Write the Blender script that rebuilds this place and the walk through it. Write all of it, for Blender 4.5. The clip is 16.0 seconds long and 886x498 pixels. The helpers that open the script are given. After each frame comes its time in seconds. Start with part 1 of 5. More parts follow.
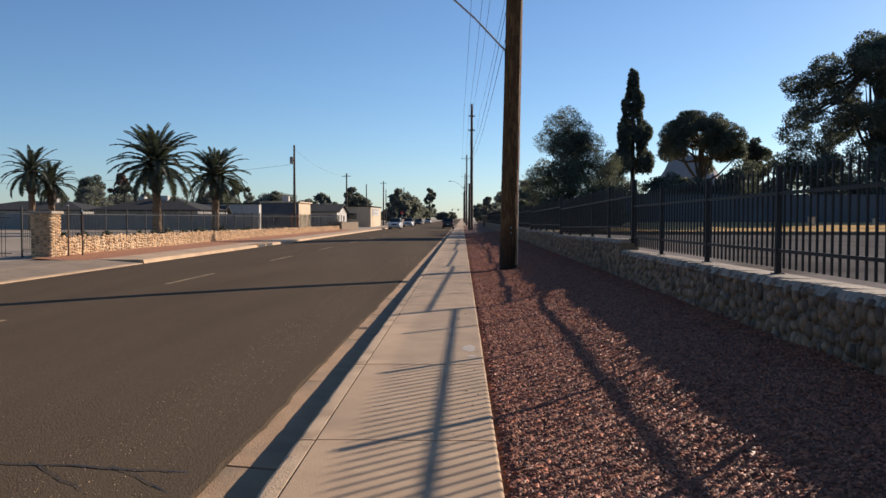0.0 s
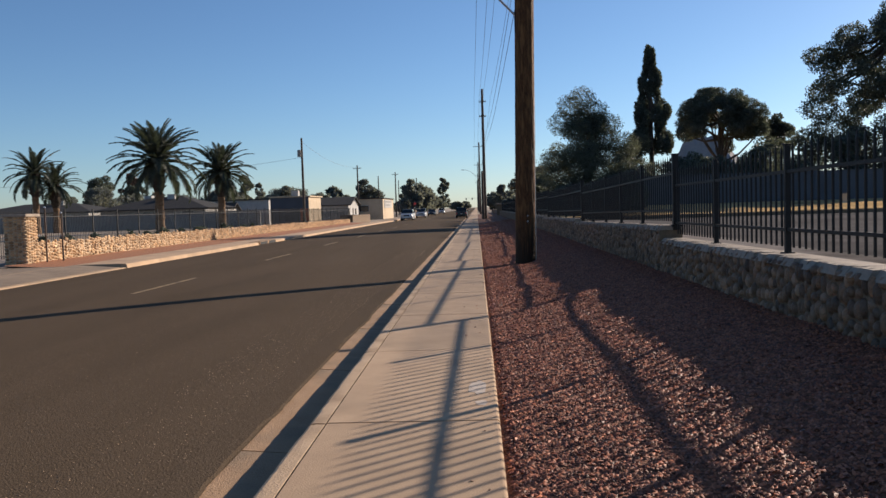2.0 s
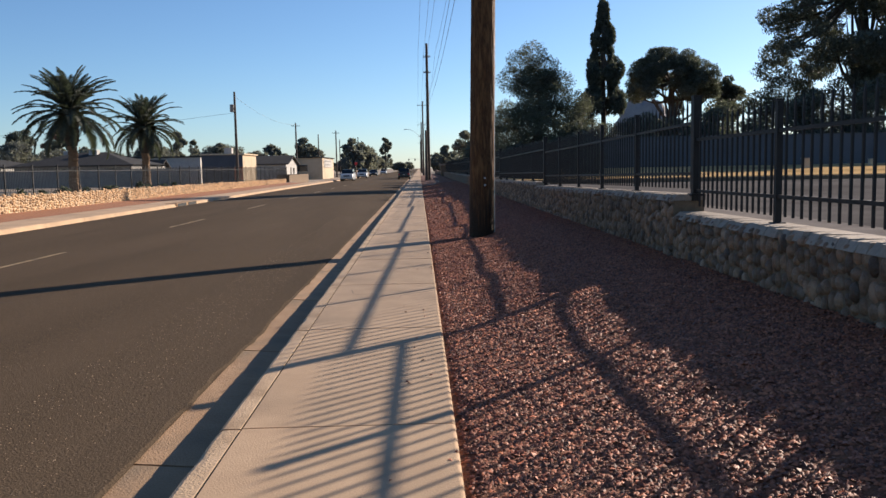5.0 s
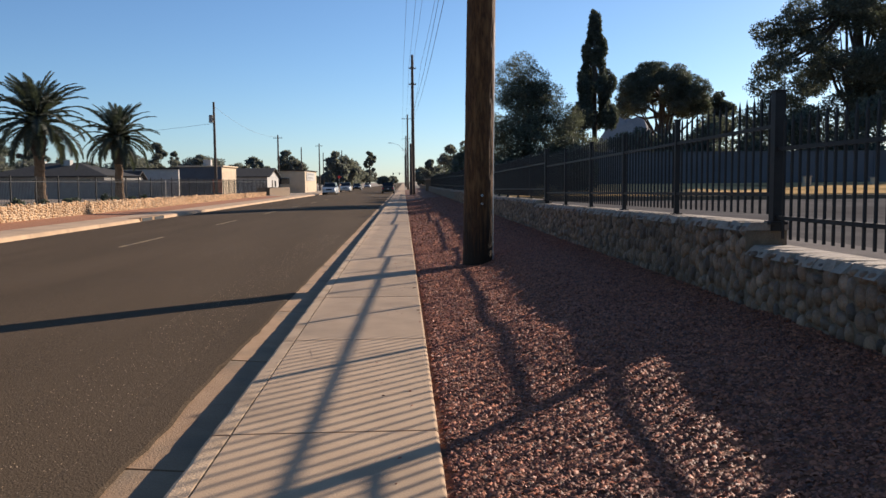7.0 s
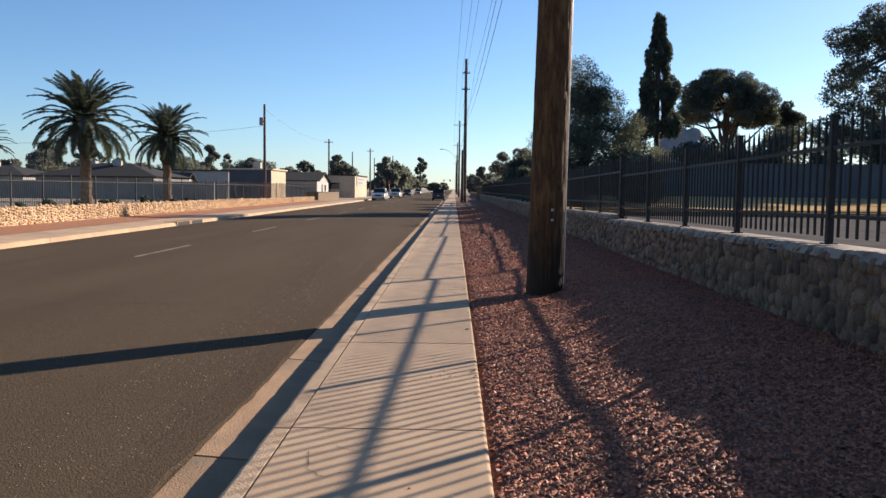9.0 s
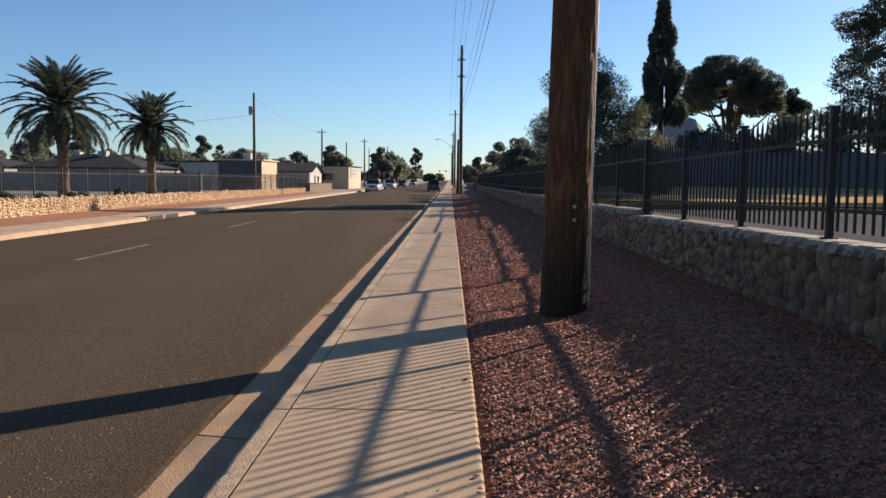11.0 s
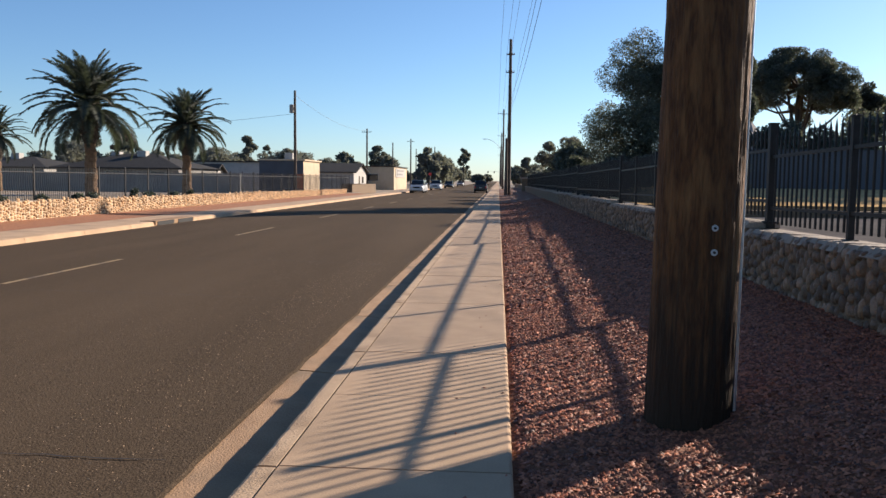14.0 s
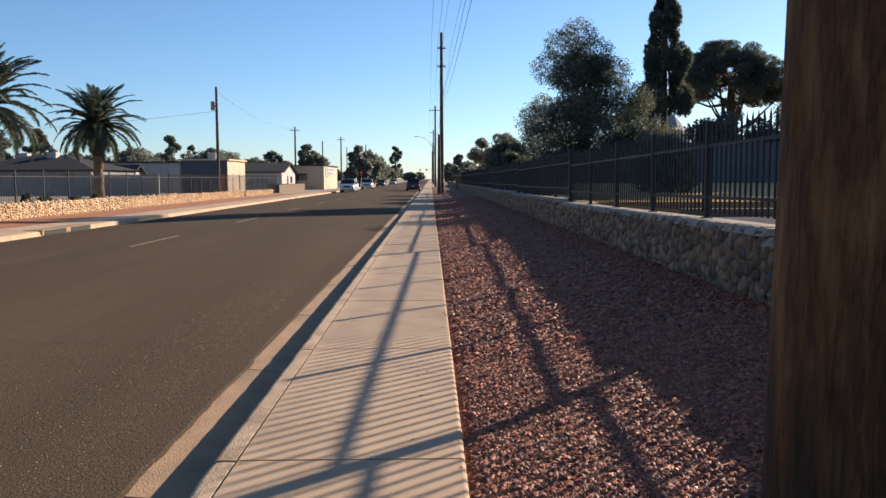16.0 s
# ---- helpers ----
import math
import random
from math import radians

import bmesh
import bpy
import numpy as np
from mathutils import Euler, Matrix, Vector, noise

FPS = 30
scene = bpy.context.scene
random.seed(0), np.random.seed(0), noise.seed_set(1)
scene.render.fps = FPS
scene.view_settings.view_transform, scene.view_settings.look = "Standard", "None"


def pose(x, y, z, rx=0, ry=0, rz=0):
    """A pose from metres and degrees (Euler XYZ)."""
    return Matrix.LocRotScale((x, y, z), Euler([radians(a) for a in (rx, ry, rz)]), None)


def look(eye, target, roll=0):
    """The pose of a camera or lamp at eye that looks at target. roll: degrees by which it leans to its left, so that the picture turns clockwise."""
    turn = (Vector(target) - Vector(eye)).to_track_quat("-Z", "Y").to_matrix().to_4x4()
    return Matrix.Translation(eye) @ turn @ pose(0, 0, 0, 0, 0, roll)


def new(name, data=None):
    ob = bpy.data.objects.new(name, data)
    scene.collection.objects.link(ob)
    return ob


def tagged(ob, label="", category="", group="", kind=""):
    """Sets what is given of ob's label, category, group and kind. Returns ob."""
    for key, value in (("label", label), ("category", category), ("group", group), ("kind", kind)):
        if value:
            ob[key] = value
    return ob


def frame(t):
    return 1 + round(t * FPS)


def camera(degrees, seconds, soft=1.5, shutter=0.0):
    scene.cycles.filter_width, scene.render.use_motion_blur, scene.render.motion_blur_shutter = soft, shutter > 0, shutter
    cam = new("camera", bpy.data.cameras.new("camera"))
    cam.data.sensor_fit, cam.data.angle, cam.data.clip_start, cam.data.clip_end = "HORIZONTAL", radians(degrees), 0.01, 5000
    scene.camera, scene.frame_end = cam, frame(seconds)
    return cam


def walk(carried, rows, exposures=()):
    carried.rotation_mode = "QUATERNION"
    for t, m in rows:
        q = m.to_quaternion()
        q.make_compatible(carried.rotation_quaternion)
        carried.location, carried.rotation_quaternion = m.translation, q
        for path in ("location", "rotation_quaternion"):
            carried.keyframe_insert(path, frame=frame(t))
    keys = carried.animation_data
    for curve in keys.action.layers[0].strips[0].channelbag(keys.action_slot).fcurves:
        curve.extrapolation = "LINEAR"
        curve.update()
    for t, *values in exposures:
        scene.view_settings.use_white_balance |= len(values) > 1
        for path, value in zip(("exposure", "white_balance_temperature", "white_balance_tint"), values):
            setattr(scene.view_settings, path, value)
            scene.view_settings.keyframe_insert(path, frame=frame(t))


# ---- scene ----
import itertools
cam = camera(56.3, 16.0)
PATH = [
    (0, (0.011, -1.872, 1.522), (-0.035, 0.126, 1.447), 0.1),
    (0.5, (-0.018, -1.208, 1.538), (0.006, 0.79, 1.45), -0.8),
    (1, (0.033, -0.467, 1.487), (0.073, 1.528, 1.357), -0.6),
    (1.5, (0.053, 0.232, 1.537), (0.03, 2.228, 1.411), -1.3),
    (2, (0.128, 0.877, 1.509), (0.044, 2.873, 1.41), -1.8),
    (2.5, (0.128, 1.572, 1.562), (0.027, 3.568, 1.469), -2.2),
    (3, (0.171, 2.258, 1.505), (0.117, 4.253, 1.375), -1.3),
    (3.5, (0.151, 2.931, 1.53), (0.109, 4.925, 1.382), -1.4),
    (4, (0.139, 3.607, 1.508), (0.179, 5.6, 1.344), -1.8),
    (4.2, (0.087, 3.877, 1.474), (0.131, 5.869, 1.3), -1.6),
    (6.3, (0.053, 6.672, 1.496), (0.111, 8.661, 1.294), 0.6),
    (6.5, (0.037, 6.961, 1.481), (0.093, 8.951, 1.293), 0.9),
    (7, (0.058, 7.674, 1.492), (0.151, 9.665, 1.33), -0.5),
    (7.5, (0.016, 8.354, 1.51), (0.032, 10.345, 1.311), -2.0),
    (8, (0.018, 9.039, 1.505), (0.04, 11.027, 1.288), -1.3),
    (8.5, (0.012, 9.689, 1.492), (0.025, 11.679, 1.298), 0.6),
    (9, (0.027, 10.345, 1.525), (0.002, 12.34, 1.38), 0.7),
    (9.2, (0.057, 10.632, 1.518), (0.034, 12.628, 1.387), 0.5),
    (11.3, (0.058, 13.491, 1.533), (0.047, 15.484, 1.364), 0.6),
    (11.5, (0.028, 13.799, 1.54), (0.027, 15.792, 1.374), 0.8),
    (12, (-0.011, 14.5, 1.542), (-0.014, 16.493, 1.368), 0.7),
    (12.5, (0.072, 15.163, 1.523), (0.114, 17.153, 1.324), -0.2),
    (13, (0.06, 15.843, 1.517), (0.019, 17.831, 1.299), 0.1),
    (13.5, (0.156, 16.544, 1.532), (0.081, 18.536, 1.373), -0.2),
    (14, (0.15, 17.187, 1.511), (0.019, 19.176, 1.345), 0.6),
    (14.5, (0.159, 17.867, 1.489), (0.118, 19.86, 1.326), -0.3),
    (15, (0.102, 18.565, 1.491), (0.075, 20.557, 1.308), -0.9),
    (15.5, (0.088, 19.255, 1.49), (0.137, 21.247, 1.318), -1.0),
    (16, (0.068, 19.936, 1.518), (0.097, 21.928, 1.348), -0.2),
]
EXPOSURES = [(0, 0.81), (0.5, 0.90), (1, 0.65), (1.5, 0.91), (2, 0.72), (2.5, 0.83), (3, 0.74), (3.5, 0.98), (4, 0.92), (6.5, 1.06), (7, 0.90), (7.5, 0.86), (8, 0.94), (8.5, 0.93), (9, 1.12), (11.5, 0.91), (12, 1.07), (12.5, 0.94), (13, 1.02), (13.5, 1.09), (14, 1.10), (14.5, 1.09), (15, 1.04), (15.5, 1.14), (16, 1.13)]
walk(cam, [(t, look(e, g, r)) for t, e, g, r in PATH], exposures=EXPOSURES)

# ---- light ----
SUN_AZ, SUN_EL = radians(47.3), radians(19.6)
sun_data = bpy.data.lights.new("sun", "SUN")
sun_data.energy, sun_data.angle, sun_data.color = 4.45, radians(0.53), (1.0, 0.85, 0.71)
sun = new("sun", sun_data)
sun.matrix_world = look((60 * math.sin(SUN_AZ), 60 * math.cos(SUN_AZ), 60 * math.tan(SUN_EL)), (0, 0, 0))
world = bpy.data.worlds.new("sky")
world.use_nodes = True
scene.world = world
wn = world.node_tree.nodes
sky = wn.new("ShaderNodeTexSky")
sky.sky_type, sky.sun_disc, sky.sun_elevation, sky.sun_rotation = "NISHITA", False, SUN_EL, SUN_AZ
sky.air_density, sky.dust_density, sky.ozone_density = 0.85, 0.25, 5.0
world.node_tree.links.new(sky.outputs[0], wn["Background"].inputs[0])
wn["Background"].inputs[1].default_value = 0.072


# ---- materials ----
def mat(name, c1, c2, scale=4.0, rough=0.8, metal=0.0, bump=0.3, fine=60.0, spread=0.0, c3=None, big=0.35, fine_mix=0.35, stretch=None, speck=None, grain=False, thin=0.0, spec=0.5):
    """Two-scale noise between two colours, optional large stains of a third, fine bump, optional random tone per object."""
    m = bpy.data.materials.new(name)
    m.use_nodes = True
    nt = m.node_tree
    N, L = nt.nodes, nt.links
    b = N["Principled BSDF"]
    b.inputs["Roughness"].default_value, b.inputs["Metallic"].default_value = rough, metal
    b.inputs["Specular IOR Level"].default_value = spec
    tc = N.new("ShaderNodeTexCoord")
    mp = N.new("ShaderNodeMapping")
    L.new(tc.outputs["Object"], mp.inputs["Vector"])
    if stretch:
        mp.inputs["Scale"].default_value = stretch

    def nz(sc, detail, plain=False):
        n = N.new("ShaderNodeTexNoise")
        n.inputs["Scale"].default_value, n.inputs["Detail"].default_value = sc, detail
        L.new(tc.outputs["Object"] if plain else mp.outputs[0], n.inputs["Vector"])
        return n.outputs["Fac"]

    def mix(a, c, f, kind="MIX"):
        x = N.new("ShaderNodeMix")
        x.data_type, x.blend_type = "RGBA", kind
        for k, v in ((0, f), (6, a), (7, c)):
            if isinstance(v, (int, float)):
                x.inputs[k].default_value = v
            elif isinstance(v, tuple):
                x.inputs[k].default_value = (*v, 1) if len(v) == 3 else v
            else:
                L.new(v, x.inputs[k])
        return x.outputs[2]

    def ramp(f, lo, hi):
        r = N.new("ShaderNodeMapRange")
        r.inputs[1].default_value, r.inputs[2].default_value = lo, hi
        L.new(f, r.inputs[0])
        return r.outputs[0]

    col = mix(c1, c2, ramp(nz(scale, 4), 0.35, 0.65))
    ff = nz(fine, 3, not grain)
    col = mix(col, mix(c1, c2, ramp(ff, 0.4, 0.6)), fine_mix)
    if c3:
        col = mix(col, c3, ramp(nz(big, 5), 0.5, 0.72))
    if speck:
        col = mix(col, speck, ramp(nz(55, 2, True), 0.66, 0.74))
    if spread:
        oi = N.new("ShaderNodeObjectInfo")
        geo = N.new("ShaderNodeNewGeometry")
        add = N.new("ShaderNodeMath")
        add.operation = "ADD"
        L.new(oi.outputs["Random"], add.inputs[0])
        L.new(geo.outputs["Random Per Island"], add.inputs[1])
        fr = N.new("ShaderNodeMath")
        fr.operation = "FRACT"
        L.new(add.outputs[0], fr.inputs[0])
        r = N.new("ShaderNodeMapRange")
        r.inputs[3].default_value, r.inputs[4].default_value = 1 - spread, 1 + spread
        L.new(fr.outputs[0], r.inputs[0])
        hs = N.new("ShaderNodeHueSaturation")
        L.new(r.outputs[0], hs.inputs["Value"])
        L.new(col, hs.inputs["Color"])
        col = hs.outputs[0]
    L.new(col, b.inputs["Base Color"])
    if bump:
        bp = N.new("ShaderNodeBump")
        bp.inputs["Strength"].default_value, bp.inputs["Distance"].default_value = bump, 0.02
        L.new(ff, bp.inputs["Height"])
        L.new(bp.outputs[0], b.inputs["Normal"])
    if thin:
        tr, ms = N.new("ShaderNodeBsdfTranslucent"), N.new("ShaderNodeMixShader")
        L.new(mix(col, (1.0, 0.97, 0.72), 1.0, "MULTIPLY"), tr.inputs["Color"])
        ms.inputs[0].default_value = thin
        L.new(b.outputs[0], ms.inputs[1])
        L.new(tr.outputs[0], ms.inputs[2])
        L.new(ms.outputs[0], N["Material Output"].inputs[0])
    return m


M = dict(
    asphalt=mat("asphalt", (0.0570, 0.0399, 0.0248), (0.1210, 0.0850, 0.0537), 0.7, 0.9, bump=0.4, fine=75, fine_mix=0.75, c3=(0.1080, 0.0760, 0.0481), big=0.5, stretch=(1, 0.12, 1), speck=(0.2100, 0.1596, 0.1110), spec=0.05),
    concrete=mat("concrete", (0.4023, 0.2677, 0.1603), (0.4981, 0.3398, 0.2072), 2.5, 0.9, bump=0.2, fine=90, spread=0.08, c3=(0.3257, 0.2226, 0.1363), big=0.8),
    kerb=mat("kerb_concrete", (0.3988, 0.2732, 0.1646), (0.5076, 0.3591, 0.2256), 3, 0.9, bump=0.35, fine=70, spread=0.08, c3=(0.2991, 0.1990, 0.1159), big=2.2),
    gutter=mat("gutter_concrete", (0.2752, 0.1629, 0.0857), (0.3698, 0.2333, 0.1290), 3, 0.9, bump=0.4, fine=80, spread=0.08, c3=(0.1892, 0.1333, 0.0810), big=1.2),
    apron=mat("grey_concrete", (0.1900, 0.1362, 0.0889), (0.2700, 0.1977, 0.1314), 2.5, 0.9, bump=0.3, fine=60, spread=0.06, c3=(0.1500, 0.1055, 0.0696), big=0.6),
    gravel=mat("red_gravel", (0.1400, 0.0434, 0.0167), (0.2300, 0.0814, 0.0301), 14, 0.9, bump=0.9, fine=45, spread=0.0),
    pebble=mat("red_pebble", (0.2050, 0.0545, 0.0240), (0.4000, 0.1406, 0.0642), 9, 0.65, bump=0.2, fine=80, spread=0.7),
    dirt=mat("desert_dirt", (0.24, 0.18, 0.13), (0.32, 0.25, 0.18), 0.6, 0.95, bump=0.4, fine=12, c3=(0.20, 0.16, 0.10), big=0.05),
    stone=mat("river_stone", (0.0980, 0.0532, 0.0278), (0.2250, 0.1273, 0.0666), 9, 0.6, bump=0.5, fine=55, spread=0.6, c3=(0.2600, 0.1710, 0.1110), big=5),
    mortar=mat("mortar", (0.1300, 0.0879, 0.0522), (0.2000, 0.1362, 0.0835), 9, 0.95, bump=0.6, fine=50),
    cap=mat("wall_cap", (0.2500, 0.1995, 0.1526), (0.3700, 0.2992, 0.2313), 6, 0.9, bump=0.6, fine=40),
    tanstone=mat("tan_stone", (0.3700, 0.2242, 0.1129), (0.5300, 0.3420, 0.1850), 5, 0.85, bump=0.3, fine=40, spread=0.42),
    iron=mat("black_iron", (0.013, 0.012, 0.011), (0.024, 0.022, 0.020), 12, 0.55, bump=0.05, fine=120, spec=0.25),
    wood=mat("pole_wood", (0.046, 0.0185, 0.0062), (0.145, 0.060, 0.0180), 26, 0.8, bump=1.0, fine=70, stretch=(1, 1, 0.16), c3=(0.22, 0.105, 0.037), big=15, fine_mix=0.45, grain=True, spec=0.3),
    farwood=mat("old_wood", (0.07, 0.050, 0.038), (0.11, 0.08, 0.06), 3, 0.9, bump=0.3, fine=30),
    steel=mat("galvanised_steel", (0.42, 0.43, 0.44), (0.55, 0.56, 0.57), 12, 0.4, 0.8, bump=0.05, fine=90),
    wire=mat("wire", (0.03, 0.03, 0.032), (0.05, 0.05, 0.05), 5, 0.6, bump=0),
    yellow=mat("yellow_paint", (0.2700, 0.1842, 0.0813), (0.3510, 0.2404, 0.1204), 5, 0.8, bump=0.3, fine=90, c3=(0.0810, 0.0625, 0.0422), big=3),
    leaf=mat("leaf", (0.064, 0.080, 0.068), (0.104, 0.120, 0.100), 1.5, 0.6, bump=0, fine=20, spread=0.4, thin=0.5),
    olive=mat("olive_leaf", (0.085, 0.098, 0.076), (0.13, 0.145, 0.112), 1.5, 0.6, bump=0, fine=20, spread=0.4, thin=0.5),
    palm=mat("palm_leaf", (0.040, 0.052, 0.038), (0.070, 0.085, 0.062), 1.5, 0.6, bump=0, fine=20, spread=0.25, thin=0.42),
    bark=mat("bark", (0.034, 0.027, 0.021), (0.07, 0.055, 0.042), 6, 0.95, bump=0.8, fine=25),
    palmbark=mat("palm_bark", (0.1200, 0.0722, 0.0393), (0.2000, 0.1249, 0.0719), 6, 0.95, bump=0.8, fine=18),
    # dark lawn patches: the mottling of tree shadows put into the colour
    drygrass=mat("dry_grass", (0.5000, 0.3284, 0.1505), (0.6200, 0.4209, 0.2090), 1.5, 0.95, bump=0.8, fine=50, c3=(0.2200, 0.1526, 0.0711), big=0.12, spec=0.0),
    whitewall=mat("white_stucco", (0.34, 0.325, 0.30), (0.44, 0.42, 0.39), 2, 0.9, bump=0.3, fine=60),
    graywall=mat("gray_block", (0.20, 0.19, 0.18), (0.27, 0.26, 0.24), 1, 0.9, bump=0.3, fine=40),
    tanwall=mat("tan_stucco", (0.4600, 0.3515, 0.2341), (0.5400, 0.4255, 0.2926), 1, 0.9, bump=0.3, fine=50),
    roof=mat("dark_shingle", (0.030, 0.029, 0.029), (0.055, 0.053, 0.050), 3, 0.9, bump=0.4, fine=20, spec=0.15),
    orange=mat("orange_paint", (0.40, 0.11, 0.05), (0.48, 0.15, 0.07), 3, 0.8, bump=0.1),
    glass=mat("dark_glass", (0.012, 0.014, 0.016), (0.02, 0.022, 0.025), 3, 0.08, bump=0),
    rubber=mat("rubber", (0.012, 0.012, 0.012), (0.02, 0.02, 0.02), 8, 0.85, bump=0.1),
    carwhite=mat("white_car_paint", (0.62, 0.62, 0.62), (0.68, 0.68, 0.68), 2, 0.25, bump=0),
    carsilver=mat("silver_car_paint", (0.40, 0.41, 0.42), (0.45, 0.46, 0.47), 2, 0.3, 0.5, bump=0),
    cardark=mat("dark_car_paint", (0.012, 0.016, 0.02), (0.02, 0.024, 0.03), 2, 0.25, bump=0),
    lampred=mat("red_lens", (0.30, 0.01, 0.01), (0.38, 0.02, 0.02), 3, 0.2, bump=0),
    lampclear=mat("clear_lens", (0.55, 0.55, 0.52), (0.65, 0.65, 0.62), 3, 0.1, bump=0),
    rock=mat("mountain_rock", (0.19, 0.175, 0.172), (0.26, 0.24, 0.235), 0.03, 0.95, bump=0.2, fine=0.3),
    bluewall=mat("bluish_wall", (0.065, 0.070, 0.082), (0.095, 0.102, 0.118), 0.5, 0.9, bump=0.2, fine=20),
    rustleaf=mat("rusty_leaf", (0.10, 0.060, 0.040), (0.16, 0.09, 0.06), 1.5, 0.8, bump=0, fine=20, spread=0.3),
    crack=mat("crack_filler", (0.010, 0.010, 0.010), (0.02, 0.019, 0.018), 5, 0.7, bump=0),
    # paler, greyer leaf for far trees: distance haze put into the colour
    farleaf=mat("hazed_leaf", (0.140, 0.152, 0.146), (0.195, 0.208, 0.196), 0.6, 0.8, bump=0, fine=8, spread=0.3, thin=0.55),
    lane=mat("grey_lane", (0.1150, 0.1064, 0.0990), (0.1650, 0.1520, 0.1406), 1.5, 0.9, bump=0.4, fine=60, c3=(0.0900, 0.0826, 0.0768), big=0.3, spec=0.0),
    walkway=mat("grey_walkway", (0.1900, 0.1710, 0.1526), (0.2700, 0.2422, 0.2174), 1.5, 0.9, bump=0.4, fine=60, c3=(0.0900, 0.0789, 0.0694), big=0.5, spec=0.0),
    darkband=mat("dark_ground_band", (0.025, 0.022, 0.016), (0.05, 0.043, 0.030), 2.5, 0.95, bump=0.8, fine=40, c3=(0.09, 0.075, 0.04), big=0.25, spec=0.0),
    whitestain=mat("chalky_stain", (0.52, 0.42, 0.325), (0.60, 0.51, 0.415), 14, 0.9, bump=0.2, c3=(0.43, 0.325, 0.238), big=14),
    # lighter copy of the red gravel, the strip's sunlight put into its colour
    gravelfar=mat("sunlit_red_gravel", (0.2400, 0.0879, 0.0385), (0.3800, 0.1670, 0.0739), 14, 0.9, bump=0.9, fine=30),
    signred=mat("red_sign", (0.50, 0.03, 0.03), (0.55, 0.05, 0.04), 3, 0.5, bump=0),
)


def tar_and_shade(m, top, soft):
    """Tar and the shade at the butt, put into the wood colour with a ragged upper edge."""
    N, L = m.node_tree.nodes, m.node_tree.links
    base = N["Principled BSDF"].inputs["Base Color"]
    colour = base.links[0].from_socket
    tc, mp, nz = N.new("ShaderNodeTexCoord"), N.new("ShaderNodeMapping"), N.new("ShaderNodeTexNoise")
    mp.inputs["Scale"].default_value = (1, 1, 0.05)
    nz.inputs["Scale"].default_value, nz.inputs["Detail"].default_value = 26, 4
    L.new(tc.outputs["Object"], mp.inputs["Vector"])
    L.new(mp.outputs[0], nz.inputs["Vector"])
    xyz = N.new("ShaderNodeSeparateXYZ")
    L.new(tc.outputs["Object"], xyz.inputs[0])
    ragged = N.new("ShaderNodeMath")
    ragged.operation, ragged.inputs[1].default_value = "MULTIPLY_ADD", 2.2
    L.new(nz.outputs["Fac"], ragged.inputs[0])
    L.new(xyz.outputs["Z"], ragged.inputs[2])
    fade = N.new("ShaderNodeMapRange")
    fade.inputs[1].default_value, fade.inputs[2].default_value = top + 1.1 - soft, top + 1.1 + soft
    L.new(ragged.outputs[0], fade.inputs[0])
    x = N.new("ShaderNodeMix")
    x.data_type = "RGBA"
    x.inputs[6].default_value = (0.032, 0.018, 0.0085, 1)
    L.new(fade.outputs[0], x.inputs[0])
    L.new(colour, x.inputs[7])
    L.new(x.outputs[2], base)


tar_and_shade(M["wood"], 0.7, 0.35)


# ---- builders ----
def empty(name, loc, label, category, group="", kind=""):
    e = new(name)
    e.location = loc
    return tagged(e, label, category, group, kind)


def link(name, bm, material, parent=None, label="", smooth=False):
    me = bpy.data.meshes.new(name)
    bm.to_mesh(me)
    bm.free()
    if smooth:
        for p in me.polygons:
            p.use_smooth = True
    me.materials.append(material)
    ob = new(name, me)
    if parent:
        ob.parent = parent
    if label:
        ob["label"] = label
    return ob


part = link


def raw(name, verts, faces, material, parent=None, label="", smooth=False):
    me = bpy.data.meshes.new(name)
    me.from_pydata(verts, [], faces)
    if smooth:
        me.polygons.foreach_set("use_smooth", [True] * len(me.polygons))
    me.materials.append(material)
    me.update()
    ob = new(name, me)
    if parent:
        ob.parent = parent
    if label:
        ob["label"] = label
    return ob


def box(bm, x0, x1, y0, y1, z0, z1, bevel=0.0):
    g = bmesh.ops.create_cube(bm, size=1.0, matrix=Matrix.LocRotScale(((x0 + x1) / 2, (y0 + y1) / 2, (z0 + z1) / 2), None, (x1 - x0, y1 - y0, z1 - z0)))
    if bevel:
        es = list({e for v in g["verts"] for e in v.link_edges})
        bmesh.ops.bevel(bm, geom=es, offset=bevel, segments=2, affect="EDGES", profile=0.7)
    return bm


def boxed(*a, **k):
    return box(bmesh.new(), *a, **k)


def tube(bm, pts, radii, n=8, cap=True):
    """A tube along pts."""
    rings = []
    for i, p in enumerate(pts):
        p = Vector(p)
        d = (Vector(pts[min(i + 1, len(pts) - 1)]) - Vector(pts[max(i - 1, 0)])).normalized()
        a = d.orthogonal().normalized() if abs(d.z) < 0.95 else Vector((1, 0, 0)).cross(d).normalized()
        if rings and abs(d.z) < 0.95:
            a = (last - d * last.dot(d)).normalized()
        last = a
        b = d.cross(a)
        r = radii[i] if isinstance(radii, (list, tuple)) else radii
        rings.append([bm.verts.new(p + r * (math.cos(2 * math.pi * k / n) * a + math.sin(2 * math.pi * k / n) * b)) for k in range(n)])
    for r0, r1 in zip(rings, rings[1:]):
        for k in range(n):
            bm.faces.new((r0[k], r0[(k + 1) % n], r1[(k + 1) % n], r1[k]))
    if cap:
        bm.faces.new(rings[0][::-1])
        bm.faces.new(rings[-1])
    return bm


